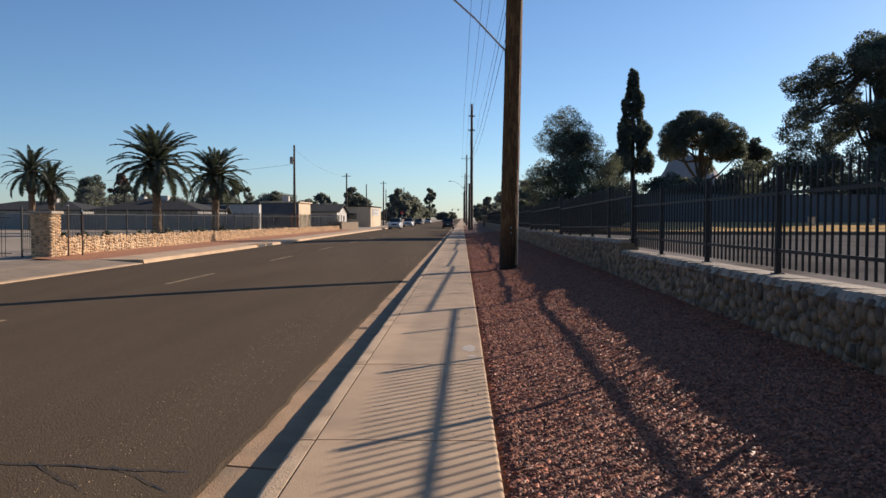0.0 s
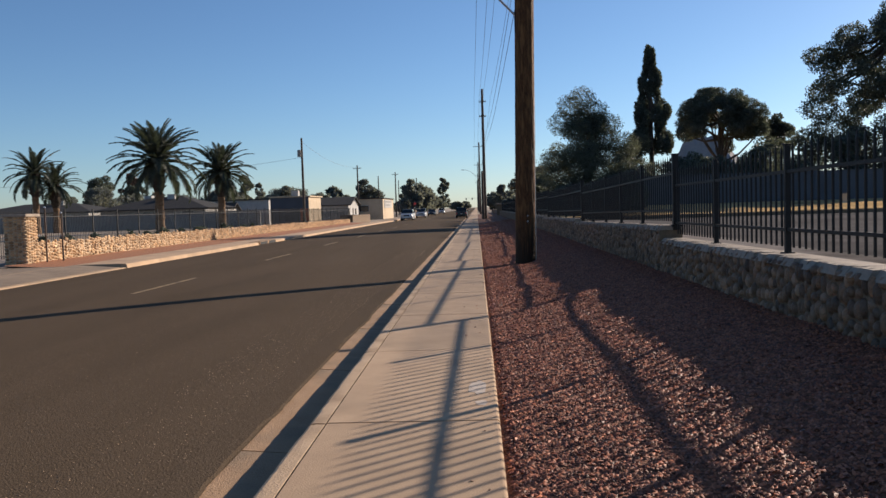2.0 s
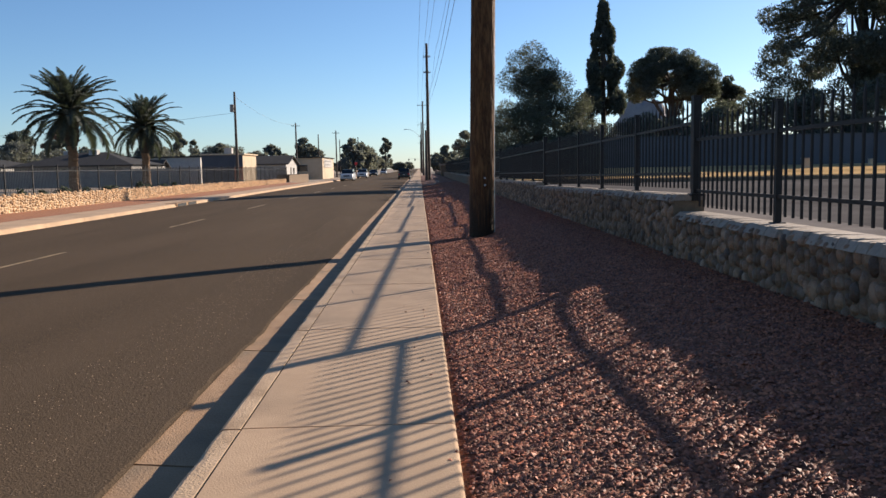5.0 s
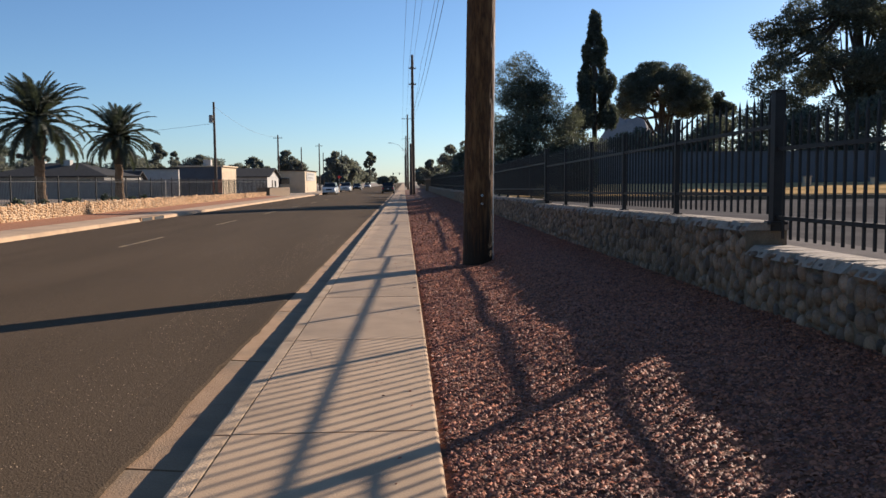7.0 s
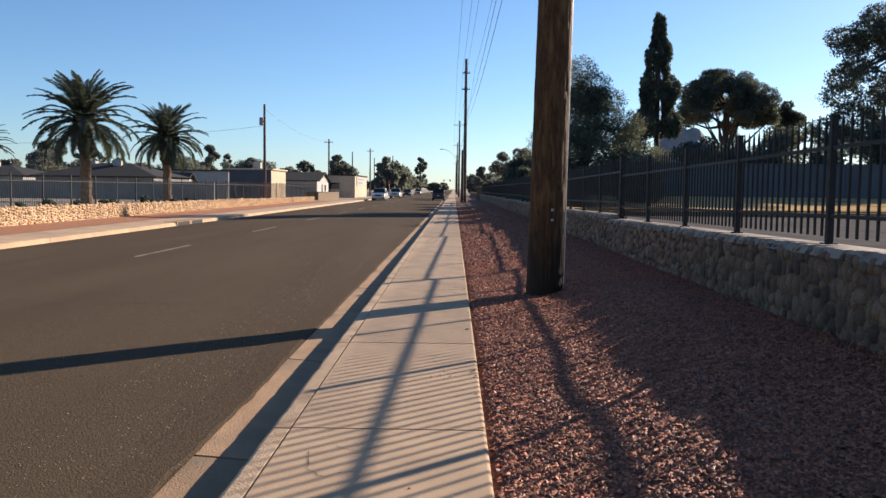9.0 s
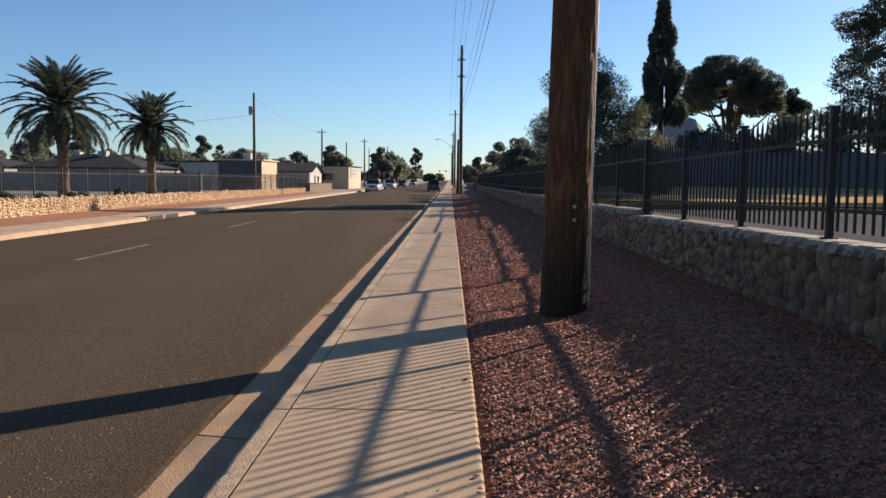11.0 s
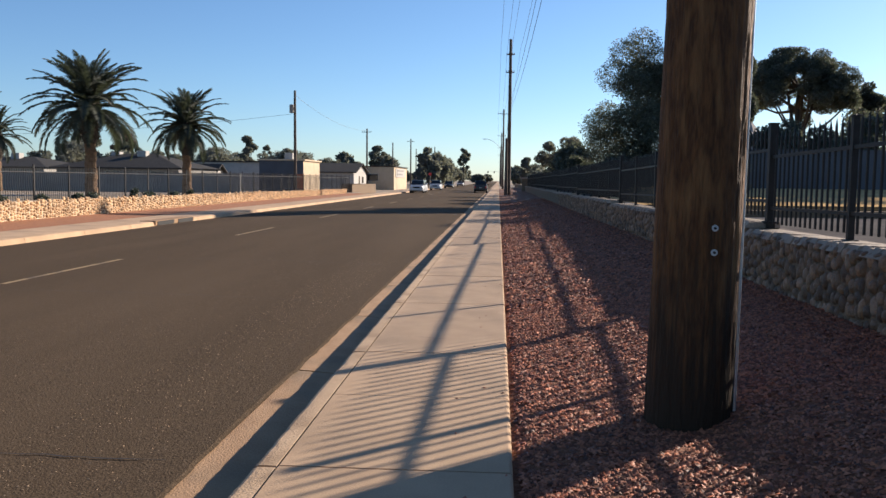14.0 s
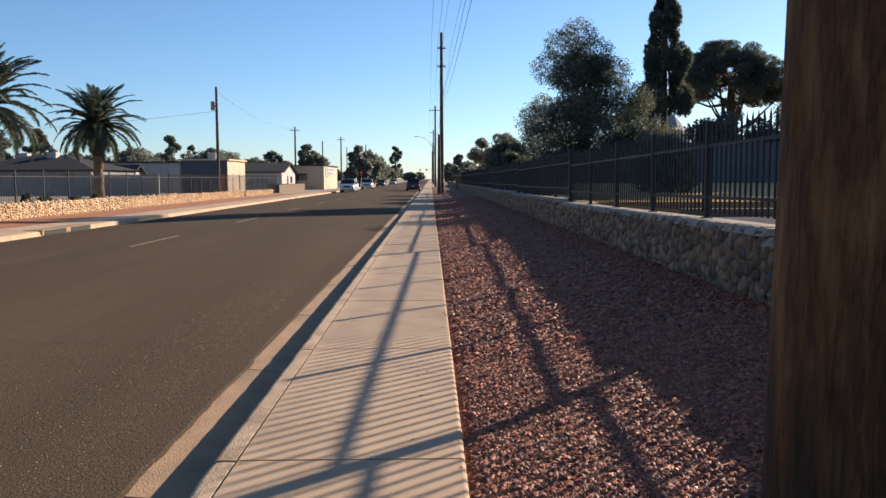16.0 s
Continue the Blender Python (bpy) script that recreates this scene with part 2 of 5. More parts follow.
def profile_strip(bm, prof, y0, y1, closed=True):
    """A profile of (x, z) pushed along y."""
    a = [bm.verts.new((x, y0, z)) for x, z in prof]
    b = [bm.verts.new((x, y1, z)) for x, z in prof]
    n = len(prof)
    for i in range(n if closed else n - 1):
        bm.faces.new((a[i], a[(i + 1) % n], b[(i + 1) % n], b[i]))
    if closed:
        bm.faces.new(a[::-1])
        bm.faces.new(b)
    bmesh.ops.recalc_face_normals(bm, faces=bm.faces)
    return bm


# ---- ground, road and pavement ----
tagged(raw("ground", [(-2500, -400, -0.32), (2500, -400, -0.32), (2500, 4500, -0.32), (-2500, 4500, -0.32)], [(0, 1, 2, 3)], M["dirt"]), "dry tan desert ground reaching the horizon", "ground", kind="structure")


def sheet(name, xs, ys, zf, material, label, category):
    verts = [(x, y, zf(x, y)) for y in ys for x in xs]
    n = len(xs)
    faces = [(j * n + i, j * n + i + 1, (j + 1) * n + i + 1, (j + 1) * n + i) for j in range(len(ys) - 1) for i in range(n - 1)]
    return tagged(raw(name, verts, faces, material, smooth=True), label, category, kind="structure")


def road_z(x, y):
    return -0.15 + 0.06 * (1 - ((x + 6.5) / 5.0) ** 2)


sheet("road", [-11.5, -10.2, -8.5, -6.5, -4.5, -2.8, -1.57], [-40, 0, 40, 100, 200, 500, 1200], road_z, M["asphalt"], "worn dark grey asphalt road with two lanes", "road")
JOINT, BAY = 15.5, 2.94
y_first = JOINT - 10 * BAY
# slabs, kerb stones and gutter pans, bay by bay
sidewalk = empty("pavement", (0, 0, 0), "pale concrete sidewalk of scored slabs beside the road", "pavement", kind="structure")
kerb = empty("kerb", (0, 0, 0), "pale concrete kerb with a rounded nose", "kerb", kind="structure")
gutter = empty("gutter", (0, 0, 0), "stained concrete gutter pan along the kerb", "gutter", kind="structure")
SLAB = [(-0.986, -0.12), (-0.986, -0.005), (-0.981, 0.0), (0.228, 0.0), (0.238, -0.003), (0.246, -0.010), (0.25, -0.022), (0.25, -0.12)]
slab_bm = profile_strip(bmesh.new(), SLAB, 0.011, BAY - 0.011)
slab0 = part("slab", slab_bm, M["concrete"], sidewalk)
KERB = [(-0.995, -0.3), (-0.996, -0.006), (-1.001, -0.004), (-1.060, -0.003), (-1.095, -0.003), (-1.116, -0.012), (-1.130, -0.034), (-1.165, -0.175), (-1.165, -0.3)]


def kerb_mesh(seed):
    """A kerb stone whose nose and back edge are worn and chipped along its length."""
    n = 56
    verts, faces = [], []
    for j in range(n + 1):
        y = 0.013 + (BAY - 0.026) * j / n
        wear = 0.006 * noise.noise((seed * 7.3, y * 3.1, 0)) + 0.010 * max(0.0, noise.noise((seed * 3.7, y * 9.0, 4)) - 0.15)
        back = 0.004 * max(0.0, noise.noise((seed * 5.1, y * 14.0, 9)))
        for i, (x, z) in enumerate(KERB):
            if i in (4, 5, 6):
                x, z = x + wear * (0.6, 1.0, 0.8)[i - 4], z - abs(wear) * 0.7
            if i in (1, 2):
                z -= back
            verts.append((x, y, z))
    m = len(KERB)
    for j in range(n):
        for i in range(m):
            k = (i + 1) % m
            faces.append((j * m + i, j * m + k, (j + 1) * m + k, (j + 1) * m + i))
    faces += [tuple(range(m))[::-1], tuple(n * m + i for i in range(m))]
    me = bpy.data.meshes.new("kerb_stone")
    me.from_pydata(verts, [], faces)
    me.materials.append(M["kerb"])
    me.update()
    return me


kerb_meshes = [kerb_mesh(i) for i in range(5)]
kerb0 = new("kerb_stone", kerb_meshes[0])
kerb0.parent = kerb
gb = profile_strip(bmesh.new(), [(-1.167, -0.3), (-1.167, -0.180), (-1.585, -0.150), (-1.585, -0.3)], 0.013, BAY - 0.013)
gut0 = part("gutter_pan", gb, M["gutter"], gutter)
for base, extra in ((slab0, 0.0), (kerb0, 0.0), (gut0, -0.12)):
    base.location.y = y_first + extra
    for k in range(1, 62):
        if base is slab0 and k == 12:
            continue
        o = base.copy()
        scene.collection.objects.link(o)
        o.location = (0, y_first + extra + k * BAY, random.uniform(-0.002, 0.002))
        if base is kerb0:
            o.data = kerb_meshes[k % 5]
# one bay cut by a saw joint across its middle
for ya, yb in ((0.011, 1.472), (1.480, BAY - 0.011)):
    half = part("slab", profile_strip(bmesh.new(), SLAB, ya, yb), M["concrete"], sidewalk)
    half.location.y = y_first + 12 * BAY
far_walk = bmesh.new()
box(far_walk, -1.16, 0.25, y_first + 62 * BAY, 700, -0.3, 0.0, 0.01)
tagged(link("pavement_far", far_walk, M["concrete"]), "pale concrete sidewalk running into the distance", "pavement", kind="structure")
far_gutter = boxed(-1.585, -1.16, y_first + 62 * BAY - 0.12, 700, -0.3, -0.15)
tagged(link("gutter_far", far_gutter, M["gutter"]), "concrete gutter running into the distance", "gutter", kind="structure")

# ragged asphalt edge over the gutter, and cracks across the road
rge = random.Random(31)
ev, ef = [], []
for k in range(700):
    y = -12 + k * 0.11
    e = -1.565 + 0.045 * noise.noise((0, y * 0.5, 1)) + 0.032 * noise.noise((3, y * 2.3, 1)) + 0.006 * rge.uniform(-1, 1)
    ev += [(-1.9, y, road_z(-1.9, 0) + 0.002), (e - 0.03, y, -0.1365), (e, y, -0.144)]
    if k:
        q = 3 * k
        ef += [(q - 3, q - 2, q + 1, q), (q - 2, q - 1, q + 2, q + 1)]
tagged(raw("road_edge", ev, ef, M["asphalt"]), "ragged broken edge of asphalt over the gutter", "road", kind="structure")


def hairline(points, seed):
    rgk = random.Random(seed)
    vv = []
    for (xa, ya), (xb, yb) in zip(points, points[1:]):
        for i in range(8):
            u = i / 8
            x, y = xa + (xb - xa) * u + rgk.uniform(-.006, .006), ya + (yb - ya) * u + rgk.uniform(-.008, .008)
            w = rgk.uniform(0.0012, 0.0026)
            vv += [(x - w, y - w, 0.0032), (x + w, y + w, 0.0032)]
    n = len(vv) // 2 - 1
    tagged(raw("slab_crack", vv, [(2 * i, 2 * i + 1, 2 * i + 3, 2 * i + 2) for i in range(n)], M["crack"]), "hairline crack in the sidewalk slab", "crack", "cracks in the sidewalk")


hairline([(-0.79, 15.02), (-0.75, 14.73), (-0.65, 14.6), (-0.57, 14.67), (-0.45, 14.7)], 1)
hairline([(-0.65, 15.12), (-0.54, 15.05), (-0.42, 15.09)], 2)
hairline([(-0.38, 19.05), (-0.24, 19.02), (-0.06, 19.15), (0.14, 19.5)], 3)
hairline([(-0.9, 24.9), (-0.6, 25.05), (-0.3, 24.95)], 4)
hairline([(-0.2, 10.4), (0.05, 10.7), (0.2, 10.65)], 5)


def crack(x0, y0, x1, y1, width, seed):
    rgk = random.Random(seed)
    n = max(6, int(math.hypot(x1 - x0, y1 - y0) / 0.12))
    vv = []
    jx = jy = 0.0
    for i in range(n + 1):
        u = i / n
        jx, jy = jx * 0.85 + rgk.uniform(-.02, .02), jy * 0.85 + rgk.uniform(-.03, .03)
        x, y = x0 + (x1 - x0) * u + jx, y0 + (y1 - y0) * u + jy
        w = width * rgk.uniform(0.3, 1.0)
        z = road_z(x, 0) + 0.006
        dx, dy = (y1 - y0), -(x1 - x0)
        k = math.hypot(dx, dy)
        vv += [(x + dx / k * w, y + dy / k * w, z), (x - dx / k * w, y - dy / k * w, z)]
    tagged(raw("road_crack", vv, [(2 * i, 2 * i + 1, 2 * i + 3, 2 * i + 2) for i in range(n)], M["crack"]), "thin dark crack across the asphalt", "crack", "cracks in the road")


for k, (xa, ya, xb, yb, w) in enumerate(((-11, 3.9, -1.75, 3.48, 0.014), (-2.3, 3.5, -1.65, 2.95, 0.010), (-2.9, 3.55, -2.3, 3.0, 0.008), (-11.2, 21.7, -1.75, 21.72, 0.009), (-11.2, 33.3, -2, 33.0, 0.010), (-11.2, 15.6, -5.0, 15.2, 0.007), (-11, 43.0, -4, 42.6, 0.010), (-8, 28.4, -2.4, 28.2, 0.007))):
    crack(xa, ya, xb, yb, w, k)

# chalky stain and dry leaves on the sidewalk
rgs = random.Random(12)
for sx, sy, wx, wy in ((0.09, 7.75, 0.085, 0.30), (0.12, 7.2, 0.05, 0.10)):
    ring = []
    for a in range(48):
        q = a / 48 * 2 * math.pi
        f = 0.85 + 0.35 * noise.noise((math.cos(q) * 1.6 + sx * 9, math.sin(q) * 1.6, sy)) + rgs.uniform(-0.03, 0.03)
        ring.append((sx + wx * f * math.cos(q), sy + wy * f * math.sin(q), 0.0030))
    tagged(raw("paint_stain", ring, [tuple(range(48))], M["whitestain"]), "chalky white stain on the sidewalk slab", "stain", "stains on the sidewalk")
for lx, ly in ((0.19, 19.25), (0.21, 17.2)):
    a = rgs.uniform(0, 6.28)
    c, q = math.cos(a) * 0.032, math.sin(a) * 0.032
    lv = [(lx - c, ly - q, 0.004), (lx - q * 0.5, ly + c * 0.5, 0.016), (lx + c, ly + q, 0.008), (lx + q * 0.5, ly - c * 0.5, 0.014), (lx, ly, 0.005)]
    tagged(raw("dry_leaf", lv, [(0, 4, 1), (4, 2, 1), (0, 3, 4), (3, 2, 4)], M["bark"]), "curled brown dry leaf lying on concrete", "leaf", "leaves on the sidewalk")

# yellow lane dashes
for k in range(0, 14):
    y0 = 7.0 + 10.95 * (k - 1)
    tagged(raw("lane_dash", [(-7.2, y0, road_z(-7.2, 0) + .004), (-7.1, y0, road_z(-7.1, 0) + .004), (-7.1, y0 + 3.9, road_z(-7.1, 0) + .004), (-7.2, y0 + 3.9, road_z(-7.2, 0) + .004)], [(0, 1, 2, 3)], M["yellow"]),
           "faded yellow lane dash painted on asphalt", "lane marking", "dashes down the road")

# ---- red gravel verge ----
WALL_X = 3.27


def verge_z(x, y):
    u = max(0.0, min(1.0, (x - 0.25) / 3.0))
    k = max(0.0, min(1.0, (u - 0.33) / 0.25))
    k = 0.055 * k * k * (3 - 2 * k) * (1 - 0.8 * max(0.0, (u - 0.75) / 0.25))
    k += 0.11 * math.exp(-((y - 19.3) / 2.3) ** 2 - ((x - 2.15) / 0.6) ** 2) - 0.03 * math.exp(-((y - 25.5) / 1.8) ** 2 - ((x - 2.1) / 0.7) ** 2)
    k += 0.085 * math.exp(-((y - 14.6) / 1.7) ** 2 - ((x - 1.45) / 0.5) ** 2) - 0.04 * math.exp(-((y - 12.0) / 1.6) ** 2 - ((x - 2.0) / 0.6) ** 2)
    k += 0.035 * math.exp(-((y - 17.3) / 1.3) ** 2 - ((x - 1.95) / 0.5) ** 2) - 0.05 * math.exp(-((y - 22.2) / 1.0) ** 2 - ((x - 1.35) / 0.5) ** 2)
    return k - 0.032 - 0.025 * max(0.0, 1 - (x - 0.245) / 0.1) + 0.332 * u ** 1.25 + 0.018 * noise.noise((x * 1.7, y * 1.1, 0)) + 0.010 * noise.noise((x * 6, y * 6, 3))


xs = [0.245 + i * 0.105 for i in range(31)]
ys = [-8 + j * 0.22 for j in range(260)] + [50 + j * 2.0 for j in range(60)]
sheet("gravel_verge", xs, ys, verge_z, M["gravel"], "dark red crushed gravel bed sloping up to a stone wall", "gravel")


def pebbles(name, count, x0, x1, y0, y1, size, seed, zf, bias=1.0, material="pebble", label="loose dark red and tan crushed stones"):
    rng = np.random.default_rng(seed)
    oct_v = np.array([(1, 0, -0.35), (0, 1, -0.35), (-1, 0, -0.35), (0, -1, -0.35), (0.15, 0.1, 0.9)], float)
    oct_f = np.array([(0, 1, 4), (1, 2, 4), (2, 3, 4), (3, 0, 4)])
    px, py = rng.uniform(x0, x1, count), y0 + (y1 - y0) * rng.uniform(0, 1, count) ** bias
    s = size * rng.uniform(0.55, 1.45, (count, 1)) * np.stack([rng.uniform(0.85, 1.65, count), rng.uniform(0.5, 1.0, count), rng.uniform(0.4, 0.85, count)], 1)
    v = oct_v[None] * s[:, None, :] * rng.uniform(0.7, 1.25, (count, 5, 1))
    a, b = rng.uniform(0, 6.28, count), rng.normal(0, 0.45, count)
    ca, sa, cb, sb = np.cos(a), np.sin(a), np.cos(b), np.sin(b)
    x, y, z = v[..., 0], v[..., 1], v[..., 2]
    y, z = y * cb[:, None] - z * sb[:, None], y * sb[:, None] + z * cb[:, None]
    x, y = x * ca[:, None] - y * sa[:, None], x * sa[:, None] + y * ca[:, None]
    pz = np.array([zf(i, j) for i, j in zip(px, py)])
    v = np.stack([x + px[:, None], y + py[:, None], z + (pz + 0.25 * size)[:, None]], -1).reshape(-1, 3)
    f = (oct_f[None] + 5 * np.arange(count)[:, None, None]).reshape(-1, 3)
    me = bpy.data.meshes.new(name)
    me.vertices.add(len(v))
    me.vertices.foreach_set("co", v.ravel())
    me.loops.add(f.size)
    me.loops.foreach_set("vertex_index", f.ravel())
    me.polygons.add(len(f))
    me.polygons.foreach_set("loop_start", np.arange(0, f.size, 3))
    me.update()
    me.materials.append(M[material])
    return tagged(new(name, me), label, "gravel", kind="stuff")


pebbles("gravel_stones", 195000, 0.285, 3.3, 1.2, 27, 0.0150, 1, verge_z, 1.0)
pebbles("gravel_stones", 33000, 0.285, 3.3, 27, 75, 0.025, 2, verge_z, 1.6)

pebbles("road_grit", 6500, -2.75, -1.62, 1, 34, 0.0042, 3, lambda x, y: road_z(x, y) + 0.002, 1.2, "kerb", "small pale grit scattered along the road edge")
pebbles("road_grit", 1800, -4.6, -2.7, 1, 34, 0.0030, 8, lambda x, y: road_z(x, y) + 0.002, 1.2, "kerb", "small pale grit scattered along the road edge")
pebbles("stray_stones", 60, -0.2, 0.24, 2, 32, 0.010, 4, lambda x, y: 0.0, 1.0, "pebble", "few stray red stones on the sidewalk")

# ---- retaining wall of river stones ----
STEPS = [(-10.9, 2.0, 0.90, 0.83), (2.0, 15.3, 0.925, 0.868), (15.3, 27.8, 1.085, 0.94), (27.8, 40.5, 1.03, 0.92)] + [(40.5 + 12.4 * k, 52.9 + 12.4 * k, 1.0 - 0.01 * k, 0.93 - 0.01 * k) for k in range(6)]


def wall_top(y):
    for y0, y1, a, b in STEPS:
        if y0 <= y < y1:
            return a + (b - a) * (y - y0) / (y1 - y0)
    return STEPS[-1][3]


stone_wall = empty("wall_right", (0, 0, 0), "low retaining wall of rounded river stones set in mortar", "wall", kind="structure")
core = bmesh.new()
capb = bmesh.new()
rng = random.Random(5)
for y0, y1, a, b in STEPS:
    for bm, x0, x1, lo, hi, n in ((core, WALL_X, 3.66, None, -0.075, 1), (capb, WALL_X - 0.02, 3.68, -0.08, 0.0, 90)):
        for i in range(n):
            ya, yb = y0 + (y1 - y0) * i / n, y0 + (y1 - y0) * (i + 1) / n
            za, zb = a + (b - a) * i / n, a + (b - a) * (i + 1) / n
            if lo is None:
                vs = [(x0, ya, -0.3), (x1, ya, -0.3), (x1, yb, -0.3), (x0, yb, -0.3), (x0, ya, za + hi), (x1, ya, za + hi), (x1, yb, zb + hi), (x0, yb, zb + hi)]
            else:
                j = rng.uniform(-0.03, 0.022)
                k2 = rng.uniform(-0.012, 0.018)
                xf = x0 + j + rng.uniform(0.03, 0.10)
                vs = [(x0 + j, ya, za + lo), (x1, ya, za + lo), (x1, yb, zb + lo), (x0 + j, yb, zb + lo), (xf, ya + 0.004, za + k2 * 0.5), (x1, ya, za), (x1, yb, zb), (xf, yb - 0.004, zb + k2 * 0.5)]
            v = [bm.verts.new(p) for p in vs]
            for f in ((3, 2, 1, 0), (4, 5, 6, 7), (0, 1, 5, 4), (1, 2, 6, 5), (2, 3, 7, 6), (3, 0, 4, 7)):
                bm.faces.new([v[q] for q in f])
part("wall_core", core, M["mortar"], stone_wall, "grey mortar")
part("coping", capb, M["cap"], stone_wall, "rough pale mortar coping")


def stone_mesh(seed, fine=2):
    rg = random.Random(seed)
    bm = bmesh.new()
    bmesh.ops.create_icosphere(bm, subdivisions=fine, radius=1.0)
    off = Vector((rg.uniform(0, 50), rg.uniform(0, 50), rg.uniform(0, 50)))
    for v in bm.verts:
        v.co *= 1 + 0.20 * noise.noise(v.co * 1.1 + off)
        for ax in range(3):
            v.co[ax] = math.copysign(abs(v.co[ax]) ** 0.85, v.co[ax])
    bmesh.ops.delete(bm, geom=[v for v in bm.verts if v.co.x > 0.45], context="VERTS")
    me = bpy.data.meshes.new("stone")
    bm.to_mesh(me)
    bm.free()
    for p in me.polygons:
        p.use_smooth = True
    me.materials.append(M["stone"])
    return me


stone_meshes = [stone_mesh(i) for i in range(8)]
small_stones = [stone_mesh(i + 20, 1) for i in range(8)]


def stone_places(y_start, y_end, seed):
    """Staggered courses of upright stones up the wall's face."""
    rg = random.Random(seed)
    out = []
    y = y_start
    while y < y_end:
        w = rg.uniform(0.075, 0.145)
        top = wall_top(y) - 0.05
        z = 0.18 + rg.uniform(0, 0.07)
        while z < top - 0.03:
            h = min(rg.uniform(0.09, 0.21), top - z + 0.02)
            if h > 0.05:
                out.append((y + w / 2 + rg.uniform(-0.02, 0.02), z + h / 2, w / 2 * rg.uniform(0.92, 1.08), h / 2 * 0.97, rg.uniform(-14, 14)))
            z += h * 0.98
        y += w * 0.98
    return out


near = stone_places(15.3, 24.0, 3)
near.sort(key=lambda q: abs(q[0] - 19.5))
single, rest = near[:300], near[300:] + stone_places(-2, 15.25, 4) + stone_places(24.0, 60, 6)
rg = random.Random(9)
for y, z, hw, hh, tilt in single:
    o = new("stone", stone_meshes[rg.randrange(8)])
    o.parent = stone_wall
    o.matrix_basis = Matrix.LocRotScale((WALL_X + 0.012, y, z), Euler((radians(tilt), 0, 0)), (rg.uniform(0.032, 0.058), hw, hh))
pv, pf, off = [], [], 0
shapes = [(np.array([v.co[:] for v in me.vertices]), [tuple(p.vertices) for p in me.polygons]) for me in stone_meshes]
for y, z, hw, hh, tilt in rest:
    sv, sf = shapes[rg.randrange(8)]
    c, s = math.cos(radians(tilt)), math.sin(radians(tilt))
    q = sv * (rg.uniform(0.032, 0.058), hw, hh)
    q = np.stack([q[:, 0] + WALL_X + 0.012, q[:, 1] * c - q[:, 2] * s + y, q[:, 1] * s + q[:, 2] * c + z], 1)
    pv += q.tolist()
    pf += [tuple(i + off for i in f) for f in sf]
    off += len(sv)
o = raw("stones", pv, pf, M["stone"], stone_wall, smooth=True)
o["kind"] = "stuff"

# ---- iron fence on the wall ----
FX = 3.55


def picket_mesh():
    bm = bmesh.new()
    box(bm, -0.0105, 0.0105, -0.0105, 0.0105, 0.07, 1.11)
    top = [v for v in bm.verts if v.co.z > 1]
    tip = bm.verts.new((0, 0, 1.225))
    mid = [bm.verts.new((v.co.x * 0.75, v.co.y * 1.35, 1.137)) for v in top]
    f = [f for f in bm.faces if all(v in top for v in f.verts)][0]
    order = list(f.verts)
    bm.faces.remove(f)
    pairs = dict(zip(top, mid))
    for i in range(4):
        a, b = order[i], order[(i + 1) % 4]
        bm.faces.new((a, b, pairs[b], pairs[a]))
        bm.faces.new((pairs[a], pairs[b], tip))
    me = bpy.data.meshes.new("picket")
    bm.to_mesh(me)
    bm.free()
    me.materials.append(M["iron"])
    return me


def post_mesh(name, half, top):
    bm = boxed(-half, half, -half, half, -0.08, top, bevel=0.004)
    box(bm, -half - 0.008, half + 0.008, -half - 0.008, half + 0.008, top, top + 0.02, bevel=0.006)
    box(bm, -half - 0.03, half + 0.03, -half - 0.03, half + 0.03, -0.02, 0.012, bevel=0.004)
    me = bpy.data.meshes.new(name)
    bm.to_mesh(me)
    bm.free()
    me.materials.append(M["iron"])
    return me


picket_me, post_me, big_me = picket_mesh(), post_mesh("post", 0.030, 1.185), post_mesh("end_post", 0.050, 1.21)


def fence_section(y0, y1, a, b, panels, bays=()):
    f = empty("iron_fence", (FX, y0, a), "black iron picket fence with spear tips on the stone wall", "fence", "fence sections on the wall")
    slope = (b - a) / (y1 - y0)
    marks = list(itertools.accumulate(bays, initial=0.0)) if bays else [(y1 - y0) * k / panels for k in range(panels + 1)]

    def put(name, me, y, dz=0.0):
        o = new(name, me)
        o.parent = f
        o.location = (0, y, slope * y + dz)
    for p in range(panels):
        p0, p1 = marks[p], marks[p + 1]
        put("end_post" if p == 0 else "post", big_me if p == 0 else post_me, p0)
        for nm, z in (("bottom_rail", 0.262), ("top_rail", 0.90)):
            bm = bmesh.new()
            tube(bm, [(0, p0 + 0.03, slope * p0 + z), (0, p1 - 0.03, slope * p1 + z)], 0.026, 4)
            part(nm, bm, M["iron"], f)
        for k in range(1, 16):
            put("picket", picket_me, p0 + (p1 - p0) * k / 16)
    return f


for i, (y0, y1, a, b) in enumerate(STEPS):
    fence_section(y0, y1, a, b, 5, {1: (2.77, 2.71, 2.68, 2.74, 2.40), 2: (2.85, 2.53, 2.32, 2.42, 2.38)}.get(i, ()))

# ---- land behind the fence ----
sheet("path_behind_fence", [3.655, 4.2, 4.7], [-40, 0, 40, 120], lambda x, y: 0.80, M["walkway"], "grey concrete walk behind the fence", "pavement")
sheet("lane_behind_fence", [4.7, 12, 60, 140], [-40, 0, 40, 140], lambda x, y: 0.796, M["lane"], "grey asphalt lane inside the grounds", "road")


def lawn_z(x, y):
    return 0.806 + 0.40 * max(0.0, min(1.0, (y - 48) / 19)) + 0.02 * noise.noise((x * 0.4, y * 0.4, 7))


